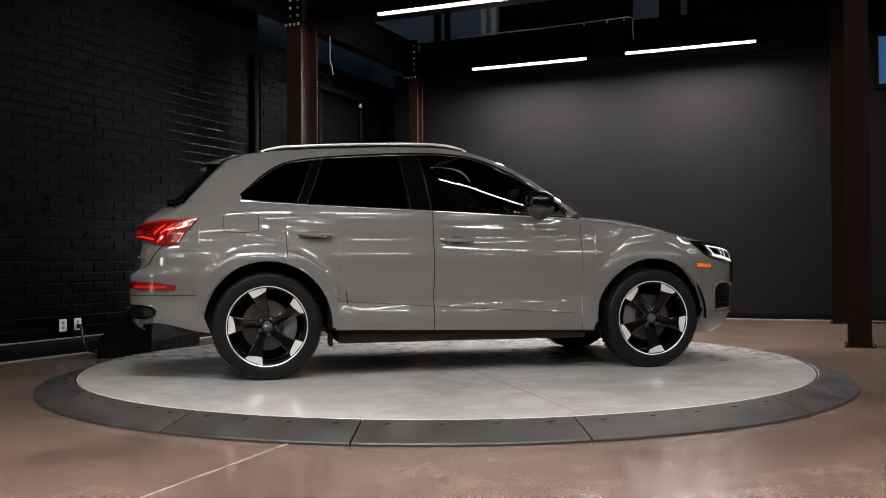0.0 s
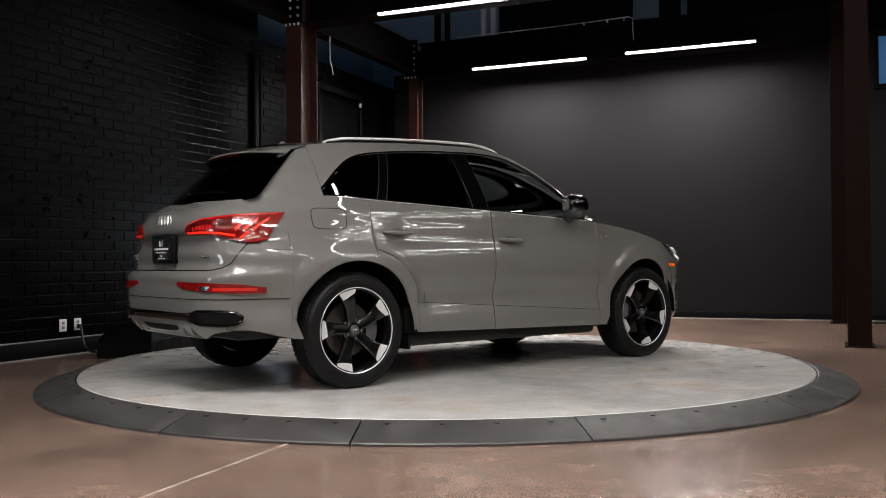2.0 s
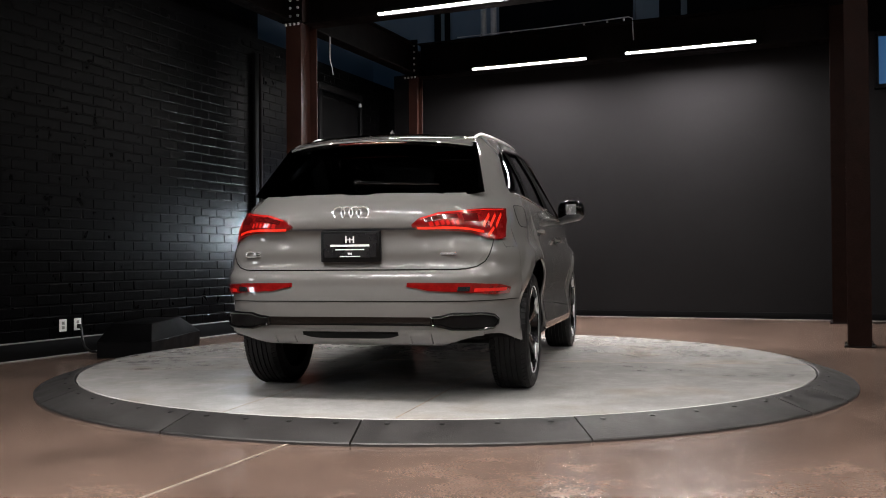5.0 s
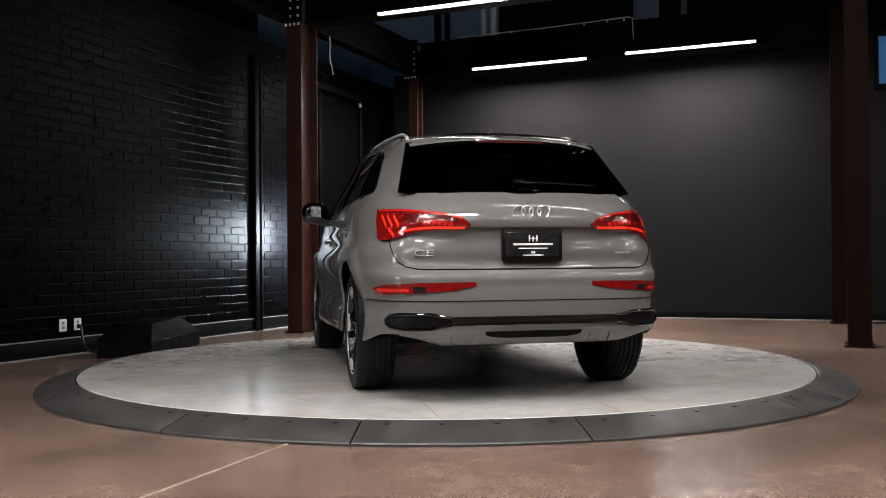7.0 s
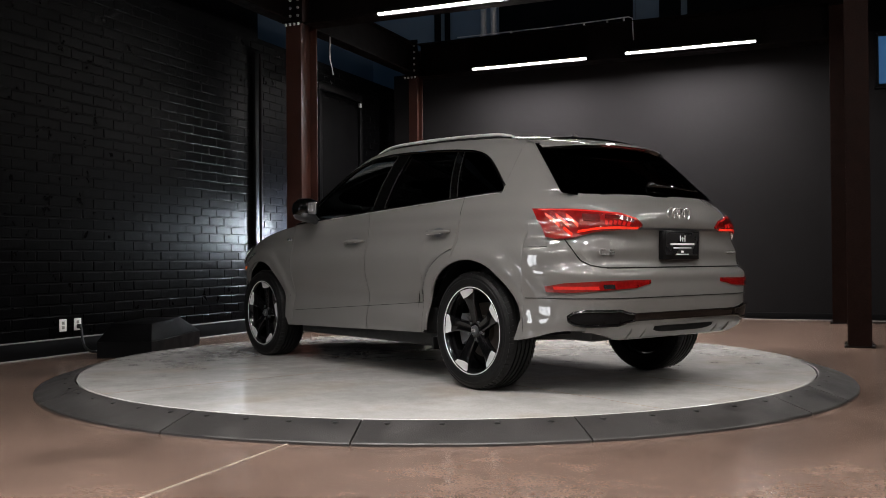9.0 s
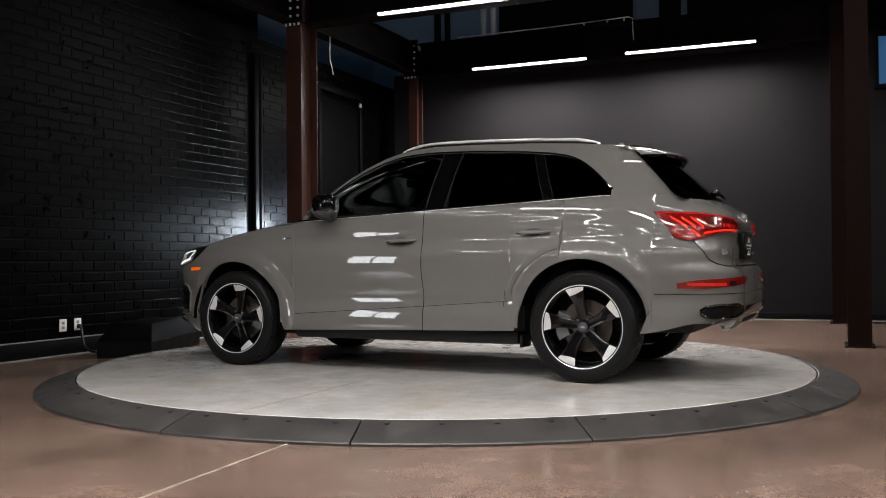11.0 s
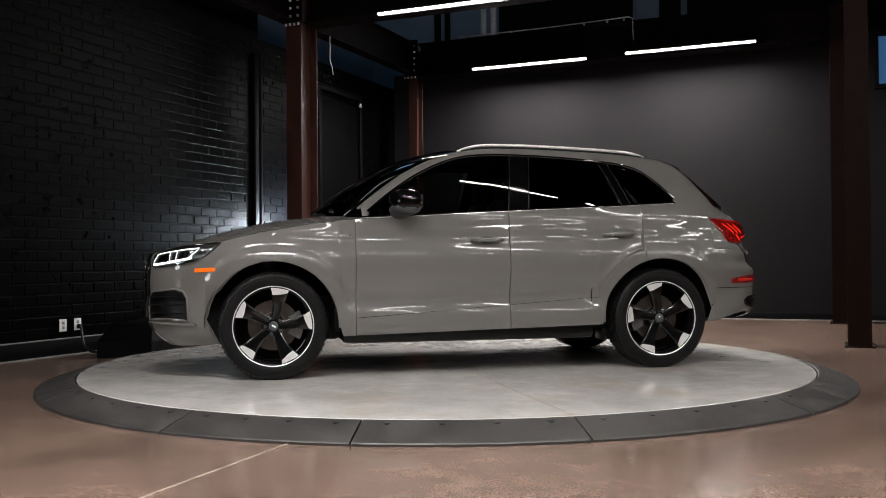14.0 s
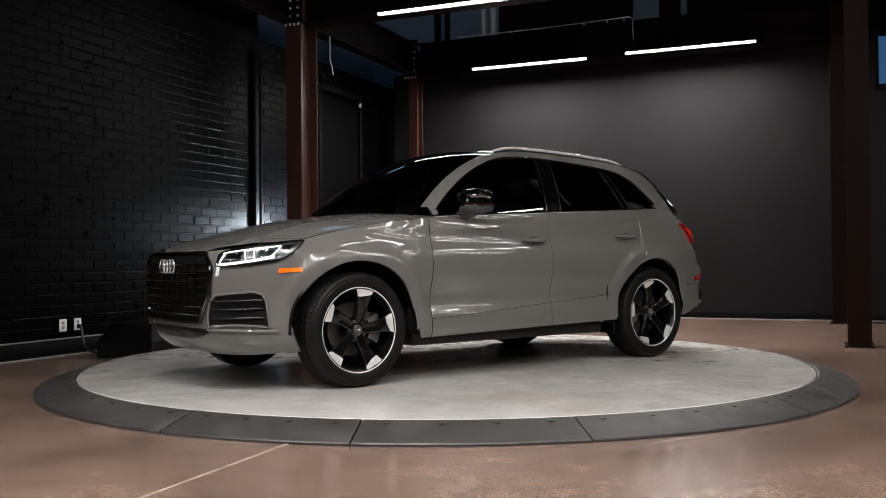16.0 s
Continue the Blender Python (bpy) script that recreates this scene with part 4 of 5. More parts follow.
def build_car():
    car = thing("car", pose(0, 0, DISC_Z), "grey glossy sport utility car with black trim on the turntable", "car")
    G = 0.003
    sill = lambda x: 0.292 + (0.84 - x) * 0.022
    blade = lambda x: 0.413 + (0.837 - x) * 0.066

    # dark inner shell seen only in the gaps
    bm = B()
    for s in (1, -1):
        xs = span(-2.0, 1.95, 90)
        sheet(bm, side_panel(xs, lambda x: sill(x) + 0.022 if abs(x) < 0.9 else 0.95, lambda x: min(BELT(x) if x < 0.8 else HOOD_E(x), 1.2) - 0.012, 12, shell_x, -0.014), 0, s)
    part("inner_shell", bm, M_INNER, car)

    for s in (1, -1):
        # doors
        zt = lambda x: BELT(x) - 0.004
        rear_cut_hi = -1.290
        fd = part("front_door", sheet(B(), side_panel(span(-0.255 + G, 0.850 - G, 60), lambda x: blade(x) + G / 2, zt, 34), 0.012, s), M_PAINT, car)
        part("lower_trim", sheet(B(), side_panel(span(-0.255 + G, 0.850 - G, 20), sill, lambda x: blade(x) - G / 2, 8), 0.012, s), M_PAINT, fd)
        xs = span(-1.29, -0.255 - G, 88)

        def rd_lo(x):
            if x > -0.93:
                return blade(x) + G / 2
            r = ARCH_R + 0.085
            d = min(r, abs(x + AXLE))
            return max(blade(-0.93) + G / 2, TYRE_R + math.sqrt(max(0, r * r - d * d)) + 0.0)
        rows = side_panel(span(-1.282, -0.93, 18, True) + [-0.9295] + xs[32:], rd_lo, zt, 34)
        rd = part("rear_door", sheet(B(), rows, 0.012, s), M_PAINT, car)
        part("lower_trim", sheet(B(), side_panel(span(-0.932, -0.255 - G, 16), sill, lambda x: blade(x) - G / 2, 8), 0.012, s), M_PAINT, rd)
        # handles
        for d, x0, x1, z in ((fd, -0.205, 0.032, 0.950), (rd, -1.205, -0.968, 0.990)):
            h = []
            for k in range(11):
                f = k / 10
                x = x0 + (x1 - x0) * f
                p = shell_x(x, z - 0.004 + 0.012 * (1 - f) * 0.6)
                h.append(Vector((x, s * (p.y + 0.004 + 0.034 * min(1, 4 * f * (1 - f) * 1.5)), p.z)))
            hd = part("handle", pipe(B(), h, [0.008 + 0.007 * min(1, 3.4 * (k / 10) * (1 - k / 10) * 1.4) for k in range(11)], 10), M_PAINT, d)
            # no dish is cut: a flat dark ellipse gives the grip recess its shade
            bm = B()
            xm = (x0 + x1) / 2
            rows = [[shell_x(xm + rr * 0.055 * math.cos(a), z + rr * 0.030 * math.sin(a), 0.0025 - 0.0005 * rr) for rr in (0.02, 0.5, 1.0)] for a in span(0, 2 * math.pi, 24)]
            part("recess_shade", sheet(bm, rows, 0, s), M_GREYPLASTIC, d, "flat dark patch for the shade of the grip recess")
            bm = B()
            pipe(bm, [p + Vector((0, s * 0.006, -0.009)) for p in h[2:9]], 0.0035, 6)
            part("handle_strip", bm, M_CHROME, hd)
        # front wing
        def wing_lo(x):
            return arch(x, AXLE, sill(x) if x < AXLE else 0.60)
        xs = span(0.850 + G, AXLE - ARCH_R, 5) + [AXLE + ARCH_R * math.sin(a) for a in span(-math.pi / 2 + 0.02, math.pi / 2 * 0.86, 40)]
        xs = [x for x in xs if x < 1.845]
        wg = part("front_wing", sheet(B(), side_panel(xs, wing_lo, lambda x: HOOD_E(x) - G, 20), 0.014, s), M_PAINT, car)
        p = shell_x(0.93, 0.985)
        part("side_badge", box(B(), 0.885, 0.965, s * (p.y + 0.001) - 0.003, s * (p.y + 0.001) + 0.003, 0.975, 0.993, 0.001, 1), M_CHROME, wg, "small chrome badge")
        # rear quarter
        def q_lo(x):
            if x > -AXLE - ARCH_R:
                return arch(x, -AXLE, sill(x))
            return 0.883
        def q_hi(x):
            if x > -0.93:
                return blade(-0.93)
            if x > -1.282 and x < -0.93:
                return rd_lo(x) - 2 * G
            return BELT(x) - 0.001
        xs = [-AXLE + ARCH_R * math.sin(a) for a in span(-math.pi / 2 + 0.01, math.pi / 2 - 0.01, 60)]
        xs1 = [x for x in xs if x <= -1.289]
        xs2 = [-1.2855] + [x for x in xs if x > -1.282] + [-0.948, -0.9335]
        qp = part("rear_quarter", sheet(B(), side_panel(span(-2.03, -AXLE - ARCH_R - 0.001, 8) + xs1 + [-1.2858], q_lo, q_hi, 20), 0.014, s), M_PAINT, car)
        part("arch_front_piece", sheet(B(), side_panel([-1.2857] + xs2[1:], q_lo, q_hi, 8), 0.014, s), M_PAINT, qp)
        # fuel flap outline on the right flank
        if s < 0:
            bm = B()
            ol = []
            for a in span(0, 2 * math.pi, 48)[:-1]:
                c, sn = math.cos(a), math.sin(a)
                x, z = -1.585 + 0.118 * math.copysign(abs(c) ** 0.4, c), 1.075 + 0.066 * math.copysign(abs(sn) ** 0.4, sn)
                q = shell_x(x, z)
                ol.append((x, s * (q.y + 0.0002), z))
            pipe(bm, ol, 0.0022, 6, True)
            part("fuel_flap_gap", bm, M_INNER, qp)
        # arch lip
        for c in (AXLE, -AXLE):
            bm = B()
            pts = []
            for a in span(-0.04, math.pi + 0.04, 40):
                x, z = c + (ARCH_R - 0.002) * math.cos(a), TYRE_R + (ARCH_R - 0.002) * math.sin(a)
                q = shell_x(x, max(z, 0.3))
                pts.append(Vector((x, s * (q.y - 0.010), z)))
            pipe(bm, pts, 0.009, 8)
            part("arch_lip", bm, M_PAINT, car)
            # wheel housing
            bm = B()
            rows = []
            for a in span(-0.03, math.pi + 0.03, 28):
                x, z = c + 0.462 * math.cos(a), TYRE_R + 0.462 * math.sin(a)
                rows.append([Vector((x, y, z)) for y in (0.86, 0.70, 0.50, 0.40)])
            sheet(bm, rows, 0, s)
            ring = [bm.verts.new((c + 0.462 * math.cos(a), s * 0.40, TYRE_R + 0.462 * math.sin(a))) for a in span(-0.03, math.pi + 0.03, 28)]
            bm.faces.new(ring)
            part("wheel_housing", bm, M_INNER, car)
            if c > 0:
                bm = B()
                pipe(bm, [(c + 0.05, s * 0.62, 0.42), (c + 0.03, s * 0.60, 0.83)], 0.05, 12)
                part("suspension_strut", bm, M_GREYPLASTIC, car)
        # mud flap behind wheels
        for xx in (-AXLE + 0.435,):
            part("spat", box(B(), xx - 0.012, xx + 0.012, s * 0.80 - 0.08, s * 0.80 + 0.08, 0.215, 0.30, 0.006), M_SATINBLK, car)

        # glasshouse: frame above the windows, rear pillar
        xs = span(-1.585, 0.80, 70)
        part("roof_frame", sheet(B(), side_panel(xs, lambda x: WIN_TOP(x) + 0.012 if x < 0.74 else BELT(x), lambda x: ROOF_Z(x), 8, cabin), 0.03, s), M_PAINT, car)

        def pil_hi(x):
            return float(np.interp(x, [-2.08, -1.985, -1.86, -1.735, -1.66, -1.55], [1.165, 1.20, 1.345, 1.490, 1.555, ROOF_Z(-1.55)]))
        part("rear_pillar", sheet(B(), side_panel(span(-2.035, -1.586, 26), lambda x: BELT(x) - 0.001, lambda x: min(pil_hi(x), ROOF_Z(x)), 14, cabin), 0.03, s), M_PAINT, car)
        # belt trim
        bm = B()
        pipe(bm, [Vector((x, s * (cabin(x, BELT(x)).y + 0.006), BELT(x) + 0.004)) for x in span(-1.585, 0.83, 60)], 0.0075, 8)
        part("belt_trim", bm, M_GLOSSBLK, car)
        bm = B()
        pipe(bm, [Vector((x, s * (cabin(x, BELT(x)).y + 0.012), BELT(x) - 0.001)) for x in span(-1.58, 0.80, 60)], 0.0028, 6)
        part("belt_chrome", bm, M_CHROME, car)
        bm = B()
        pipe(bm, [Vector((x, s * (cabin(x, WIN_TOP(x)).y + 0.002), WIN_TOP(x) + 0.006)) for x in span(-1.588, 0.76, 80)], 0.009, 8)
        part("window_trim", bm, M_GLOSSBLK, car)
        # panes: sloping dividers between them
        wb = lambda x: BELT(x) + 0.006
        part("front_window", sheet(B(), side_panel(span(-0.275, 0.745, 40), wb, lambda x: min(WIN_TOP(x), 1.0 + 9 * 1), 12, cabin, -0.012), 0, s), M_GLASS_FRONT, car)
        part("rear_window", sheet(B(), side_panel(span(-1.14, -0.43, 30), wb, WIN_TOP, 12, cabin, -0.010), 0, s), M_GLASS_REAR, car)
        part("quarter_window", sheet(B(), side_panel(span(-1.582, -1.14, 30), wb, WIN_TOP, 12, cabin, -0.010), 0, s), M_GLASS_REAR, car)

        def post(x0, x1, lean, off, n=4):
            rows = []
            for k in range(n + 1):
                r = []
                for j in range(13):
                    f = j / 12
                    x = x0 + (x1 - x0) * k / n + lean * f
                    z = wb(x) + (WIN_TOP(x) + 0.004 - wb(x)) * f
                    r.append(cabin(x, z, off))
                rows.append(r)
            return rows
        part("centre_post", sheet(B(), post(-0.405, -0.262, -0.062, 0.001), 0.03, s), M_GLOSSBLK, car, "gloss black centre post")
        part("divider", sheet(B(), post(-1.205, -1.140, 0.125, 0.001, 4), 0.02, s), M_GLOSSBLK, car, "gloss black window divider")
        for x0, le in ((-0.408, -0.062), (-1.208, 0.125), (-1.137, 0.125), (-0.258, -0.062)):
            bm = B()
            pipe(bm, [Vector((p.x, s * p.y, p.z)) for p in post(x0, x0 + 0.001, le, 0.002, 1)[0]], 0.0035, 6)
            part("post_edge", bm, M_SATINBLK, car)

        # mirror
        mr = new("door_mirror")
        mr.parent = car
        mr.matrix_local = pose(0, 0, 0)
        secs = []
        for k, (y, sx, sz, dz) in enumerate(((0.880, 0.055, 0.050, -0.010), (0.900, 0.088, 0.074, 0.0), (0.97, 0.102, 0.084, 0.004), (1.04, 0.098, 0.078, 0.004), (1.085, 0.070, 0.055, 0.0), (1.10, 0.02, 0.025, 0.0))):
            ring = []
            for a in span(0, 2 * math.pi, 20)[:-1]:
                c, sn = math.cos(a), math.sin(a)
                ring.append(Vector((0.535 - (y - 0.9) * 0.25 + sx * math.copysign(abs(c) ** 0.75, c), s * y, 1.215 + dz + sz * math.copysign(abs(sn) ** 0.75, sn))))
            secs.append(ring)
        part("cap", loft(B(), secs), M_GLOSSBLK, mr, "gloss black mirror cap", angle=60)
        secs = [[Vector((0.537 - (y - 0.9) * 0.25 + sx * c, s * y, 1.172 + dz + sz * sn)) for c, sn in [(math.cos(a), math.sin(a)) for a in span(0, 2 * math.pi, 14)[:-1]]]
                for y, sx, sz, dz in ((0.84, 0.055, 0.022, -0.060), (0.90, 0.065, 0.034, -0.042), (0.935, 0.090, 0.052, -0.012), (1.0, 0.104, 0.052, -0.002), (1.06, 0.088, 0.042, 0.0), (1.09, 0.03, 0.016, 0.0))]
        part("foot", loft(B(), secs), M_GREYPLASTIC, mr, "dark grey mirror foot", angle=60)
        bm = B()
        rows = [[Vector((0.434 - (y - 0.9) * 0.25 - 0.004, y, 1.215 + z)) for z in span(-0.040, 0.046, 6)] for y in span(0.950, 1.035, 8)]
        part("mirror_glass", sheet(bm, rows, 0, s), M_CHROME, mr, "mirror glass")

        # roof rail
        bm = B()
        pts = []
        for k in range(41):
            f = k / 40
            x = 0.06 - 1.50 * f
            lift = 0.024 * min(1, f / 0.10) ** 0.6 * min(1, (1 - f) / 0.10) ** 0.6
            pts.append(Vector((x, s * (ROOF_Y(x) - 0.040), ROOF_Z(x) + 0.006 + lift)))
        pipe(bm, pts, 0.0105, 10)
        part("roof_rail", bm, M_ALU, car, "silver roof rail")
        bm = B()
        pipe(bm, [Vector((x, s * (ROOF_Y(x) - 0.028), ROOF_Z(x) + 0.006)) for x in span(-1.42, 0.03, 30)], 0.007, 6)
        part("rail_gasket", bm, M_SATINBLK, car)

    # roof skin
    bm = B()
    rows = []
    for x in span(-1.60, 0.02, 40):
        ye, ze = ROOF_Y(x) - 0.002, ROOF_Z(x)
        bow = -0.06 * smooth01((-1.3 - x) / 0.35) + 0.135 * smooth01((x + 0.35) / 0.4)
        rows.append([Vector((x + bow * (1 - w * w), w * ye, ze + 0.040 * (1 - abs(w) ** 2.4))) for w in span(-1, 1, 24)])
    part("roof", sheet(bm, rows), M_PAINT, car)
    # windscreen
    bm = B()
    rows = []
    for f in span(0, 1, 16):
        x = 0.80 - 0.765 * f
        ye, ze = ROOF_Y(x) - 0.03, ROOF_Z(x) - 0.004
        rows.append([Vector((x + (0.31 - 0.15 * f) * (1 - w * w), w * ye, ze + (0.042 * f + 0.05 * f * (1 - f)) * (1 - w * w))) for w in span(-1, 1, 24)])
    part("windscreen", sheet(bm, rows), M_GLASS_FRONT, car)
    for s in (1, -1):
        bm = B()
        rows = [[Vector((x - 0.004 + 0.03 * w, ROOF_Y(x) - 0.034 * w, ROOF_Z(x) + 0.002 + 0.0 * w)) for w in span(0, 1, 4)] for x in span(0.02, 0.81, 24)]
        part("front_pillar", sheet(bm, rows, 0, s), M_PAINT, car)
    # rear window with spoiler
    bm = B()
    rows = []
    for f in span(0, 1, 14):
        xe, ze = -1.685 - 0.330 * f, 1.532 - 0.357 * f
        ye = 0.606 + 0.108 * f
        rows.append([Vector((xe - (0.105 + 0.05 * f) * (1 - abs(w) ** 2.2), w * ye, ze + 0.012 * (1 - w * w) + 0.026 * f * abs(w) ** 8)) for w in span(-1, 1, 28)])
    part("tailgate_window", sheet(bm, rows), M_GLASS_REAR, car, "black tinted rear window")
    bm = B()
    up, dn, under = [], [], []
    for w in span(-1, 1, 28):
        y = w * 0.60
        k = 1 - abs(w) ** 2.6
        xb, xt = -1.585 - 0.055 * (1 - w * w), -1.725 - 0.165 * k
        up.append([Vector((xb + (xt - xb) * f, y * (1 - 0.02 * f), ROOF_Z(-1.60) - 0.004 + 0.032 * (1 - abs(w) ** 2.4) - (0.050 + 0.004 * k) * f ** 1.4)) for f in span(0, 1, 6)])
        e = up[-1][-1]
        lip = Vector((e.x - 0.003, e.y, e.z - 0.010))
        under.append([lip, Vector((e.x + 0.012, e.y, e.z - 0.030)), Vector((e.x + 0.05, e.y, e.z - 0.034)), Vector((xb - 0.02, y, e.z - 0.022))])
        dn.append(up[-1] + [lip])
    part("spoiler", sheet(bm, dn), M_PAINT, car, angle=40)
    part("spoiler_underside", sheet(B(), under), M_GLOSSBLK, car, "gloss black spoiler underside", angle=40)
    bm = B()
    pipe(bm, [Vector((r[-1].x + 0.004, r[-1].y, r[-1].z - 0.018)) for r in up[9:20]], 0.006, 8)
    part("high_brake_light", bm, M_REDDEEP, car, "narrow dark red high brake light")

    # bonnet
    bm = B()
    rows = []
    for w in span(-1, 1, 36):
        aw = abs(w)
        xb = 0.79 + 0.27 * (1 - w * w)
        xf = 1.80 + 0.455 * (1 - aw ** 2.6) ** 0.75
        r = []
        for f in span(0, 1, 28):
            x = xb + (xf - xb) * f
            zh = HOOD_E(x)
            ys = shell_x(min(x, 1.80), HOOD_E(min(x, 1.80))).y - 0.004
            z = HOOD_C(x) + (zh - HOOD_C(x)) * aw ** 2.6
            crease = 0.006 * math.exp(-((aw - 0.62) / 0.07) ** 2) * smooth01(f * 2)
            r.append(Vector((x, w * ys, z + crease)))
        rows.append(r)
    part("bonnet", sheet(bm, rows, 0.0), M_PAINT, car)
    bm = B()
    sheet(bm, [[Vector((0.64 + 0.38 * (1 - w * w) + d, w * 0.80, 1.10 + 0.015 * (1 - w * w) - d * 0.08)) for d in (0, 0.06, 0.12)] for w in span(-1, 1, 12)])
    part("cowl", bm, M_SATINBLK, car)

    # front bumper: upper edge meets wing, headlamp and bonnet
    bm = B()

    def fb_hi(t):
        p = shell_t(t, 0.86)
        return float(np.interp(abs(p.y), [0, 0.40, 0.60, 0.80, 0.90, 0.95], [0.862, 0.868, 0.885, 0.90, 0.915, 0.93]))

    def fb_lo(t):
        p = shell_t(t, 0.5)
        if p.x < AXLE + ARCH_R:
            return max(0.26, arch(p.x, AXLE, 0.26))
        return 0.245 - 0.02 * smooth01((p.x - 1.9) / 0.3)
    t0 = t_of_x(1.79, 0.7)
    for s in (1, -1):
        ts = span(0, t_of_x(1.90, 0.7), 34) + span(t_of_x(1.89, 0.7), t0, 24)
        sheet(bm, round_patch(ts, fb_lo, fb_hi, 30, -0.0015), 0, s)
    bmesh.ops.remove_doubles(bm, verts=bm.verts, dist=0.0008)
    fb = part("front_bumper", bm, M_PAINT, car)
    # grille: black opening with a gloss frame, slats and uprights
    HWG = lambda z: float(np.interp(z, [0.43, 0.60, 0.76, 0.80, 0.86], [0.43, 0.525, 0.55, 0.53, 0.47]))

    def front_pt(y, z, off):
        p = shell_t(t_of_y(y, z, False), z, off)
        return Vector((p.x, math.copysign(p.y, y), z))
    rows = [[front_pt(HWG(z) * w, z, 0.005) for w in span(-1, 1, 30)] for z in span(0.432, 0.862, 20)]
    gr = part("grille", sheet(B(), rows), M_INNER, car, "black grille with horizontal slats")
    for k in range(7):
        z = 0.480 + k * 0.052
        hw = HWG(z) - 0.02
        part("slat", pipe(B(), [front_pt(y, z, 0.012) for y in span(-hw, hw, 20)], 0.0075, 6), M_GLOSSBLK, gr)
    for y in span(-0.40, 0.40, 8):
        part("upright", pipe(B(), [front_pt(y, z, 0.006) for z in span(0.47, 0.80, 8)], 0.006, 6), M_GLOSSBLK, gr)
    loop = [(HWG(z), z) for z in span(0.435, 0.86, 20)] + [(y, 0.862) for y in span(0.45, -0.45, 18)] + [(-HWG(z), z) for z in span(0.86, 0.435, 20)] + [(y, 0.432) for y in span(-0.41, 0.41, 18)]
    part("grille_frame", pipe(B(), [front_pt(y, z, 0.009) for y, z in loop], 0.014, 8, True), M_GLOSSBLK, gr, "gloss black grille frame")
    z = 0.782
    rings_badge(car, Matrix.Translation((NOSE(z) + 0.028, 0, z)) @ Matrix(((0, 0, 1, 0), (1, 0, 0, 0), (0, 1, 0, 0), (0, 0, 0, 1))), 0.042, 0.058)
    # lower intake, splitter
    part("lower_intake", sheet(B(), face_patch(span(-0.50, 0.50, 24), lambda y: 0.318 + 0.05 * (abs(y) / 0.5) ** 4, lambda y: 0.392, False, 6, 0.004), 0), M_SATINBLK, car, "black lower air intake")
    for s in (1, -1):
        t_a, t_b = t_of_y(0.50, 0.5, False), t_of_x(1.985, 0.5)
        lo = lambda t: 0.405 + 0.012 * math.sin((t - t_a) / (t_b - t_a) * math.pi)
        hi = lambda t: float(np.interp((t - t_a) / (t_b - t_a), [0, 0.08, 0.2, 0.8, 0.95, 1], [0.47, 0.56, 0.605, 0.625, 0.605, 0.56]))
        ik = part("side_intake", sheet(B(), round_patch(span(t_a, t_b, 18), lo, hi, 10, 0.004), 0, s), M_SATINBLK, car, "black side air intake with slats")
        for z in (0.455, 0.510, 0.562):
            bm = B()
            pipe(bm, [Vector((p.x, s * p.y, p.z)) for p in [shell_t(t, z + 0.01 * (t - t_a) / (t_b - t_a), 0.012) for t in span(t_a + 0.03, t_b - 0.02, 12)]], 0.0075, 6)
            part("slat", bm, M_SATINBLK, ik)
        bm = B()
        ol = [shell_t(t, hi(t), 0.004) for t in span(t_a, t_b, 16)] + [shell_t(t, lo(t), 0.004) for t in span(t_b, t_a, 16)]
        pipe(bm, [Vector((p.x, s * p.y, p.z)) for p in ol], 0.009, 6, True)
        part("intake_edge", bm, M_PAINT, ik)
        bm = B()
        pipe(bm, [Vector((p.x, s * p.y, p.z)) for p in [shell_t(t, 0.385 + 0.004 * math.sin(t * 9), 0.006) for t in span(t_of_y(0.50, 0.39, False), t_of_x(1.93, 0.39), 20)]], 0.010, 8)
        part("blade", bm, M_PAINT, fb)
        # headlamp
        ta, tb = t_of_y(0.575, 0.84, False), t_of_x(1.80, 0.9)
        fr = lambda t: (t - ta) / (tb - ta)
        hlo = lambda t: float(np.interp(fr(t), [0, 0.08, 0.35, 0.62, 0.8, 0.93, 1], [0.790, 0.778, 0.782, 0.794, 0.810, 0.838, 0.905]))
        hhi = lambda t: float(np.interp(fr(t), [0, 0.08, 0.35, 0.62, 0.8, 0.93, 1], [0.852, 0.872, 0.896, 0.918, 0.930, 0.937, 0.938]))
        hl = part("headlight", sheet(B(), round_patch(span(ta, tb, 26), hlo, hhi, 8, 0.002), 0, s), M_LAMPBODY, car, "headlight with white glowing daytime strips")
        bm = B()
        ol = [shell_t(t, hhi(t), 0.004) for t in span(ta, tb, 18)] + [shell_t(t, hlo(t), 0.004) for t in span(tb, ta, 18)]
        pipe(bm, [Vector((p.x, s * p.y, p.z)) for p in ol], 0.006, 6, True)
        part("headlight_edge", bm, M_GLOSSBLK, hl)

        def lamp_strip(f0, f1, g0, g1, w0, off=0.006, n=12):
            rows = []
            for k in range(n + 1):
                f = f0 + (f1 - f0) * k / n
                g = g0 + (g1 - g0) * k / n
                t = ta + (tb - ta) * f
                zz = hlo(t) + (hhi(t) - hlo(t)) * g
                rows.append([shell_t(t, zz - w0, off), shell_t(t, zz + w0, off)])
            return sheet(B(), rows, 0, s)
        for a in ((0.06, 0.78, 0.13, 0.24, 0.008), (0.06, 0.80, 0.90, 0.78, 0.004), (0.37, 0.45, 0.85, 0.15, 0.007), (0.49, 0.56, 0.85, 0.15, 0.007), (0.05, 0.10, 0.3, 0.8, 0.016), (0.72, 0.80, 0.18, 0.66, 0.008)):
            part("daytime_strip", lamp_strip(*a), M_DRL, hl, "glowing white light strip")
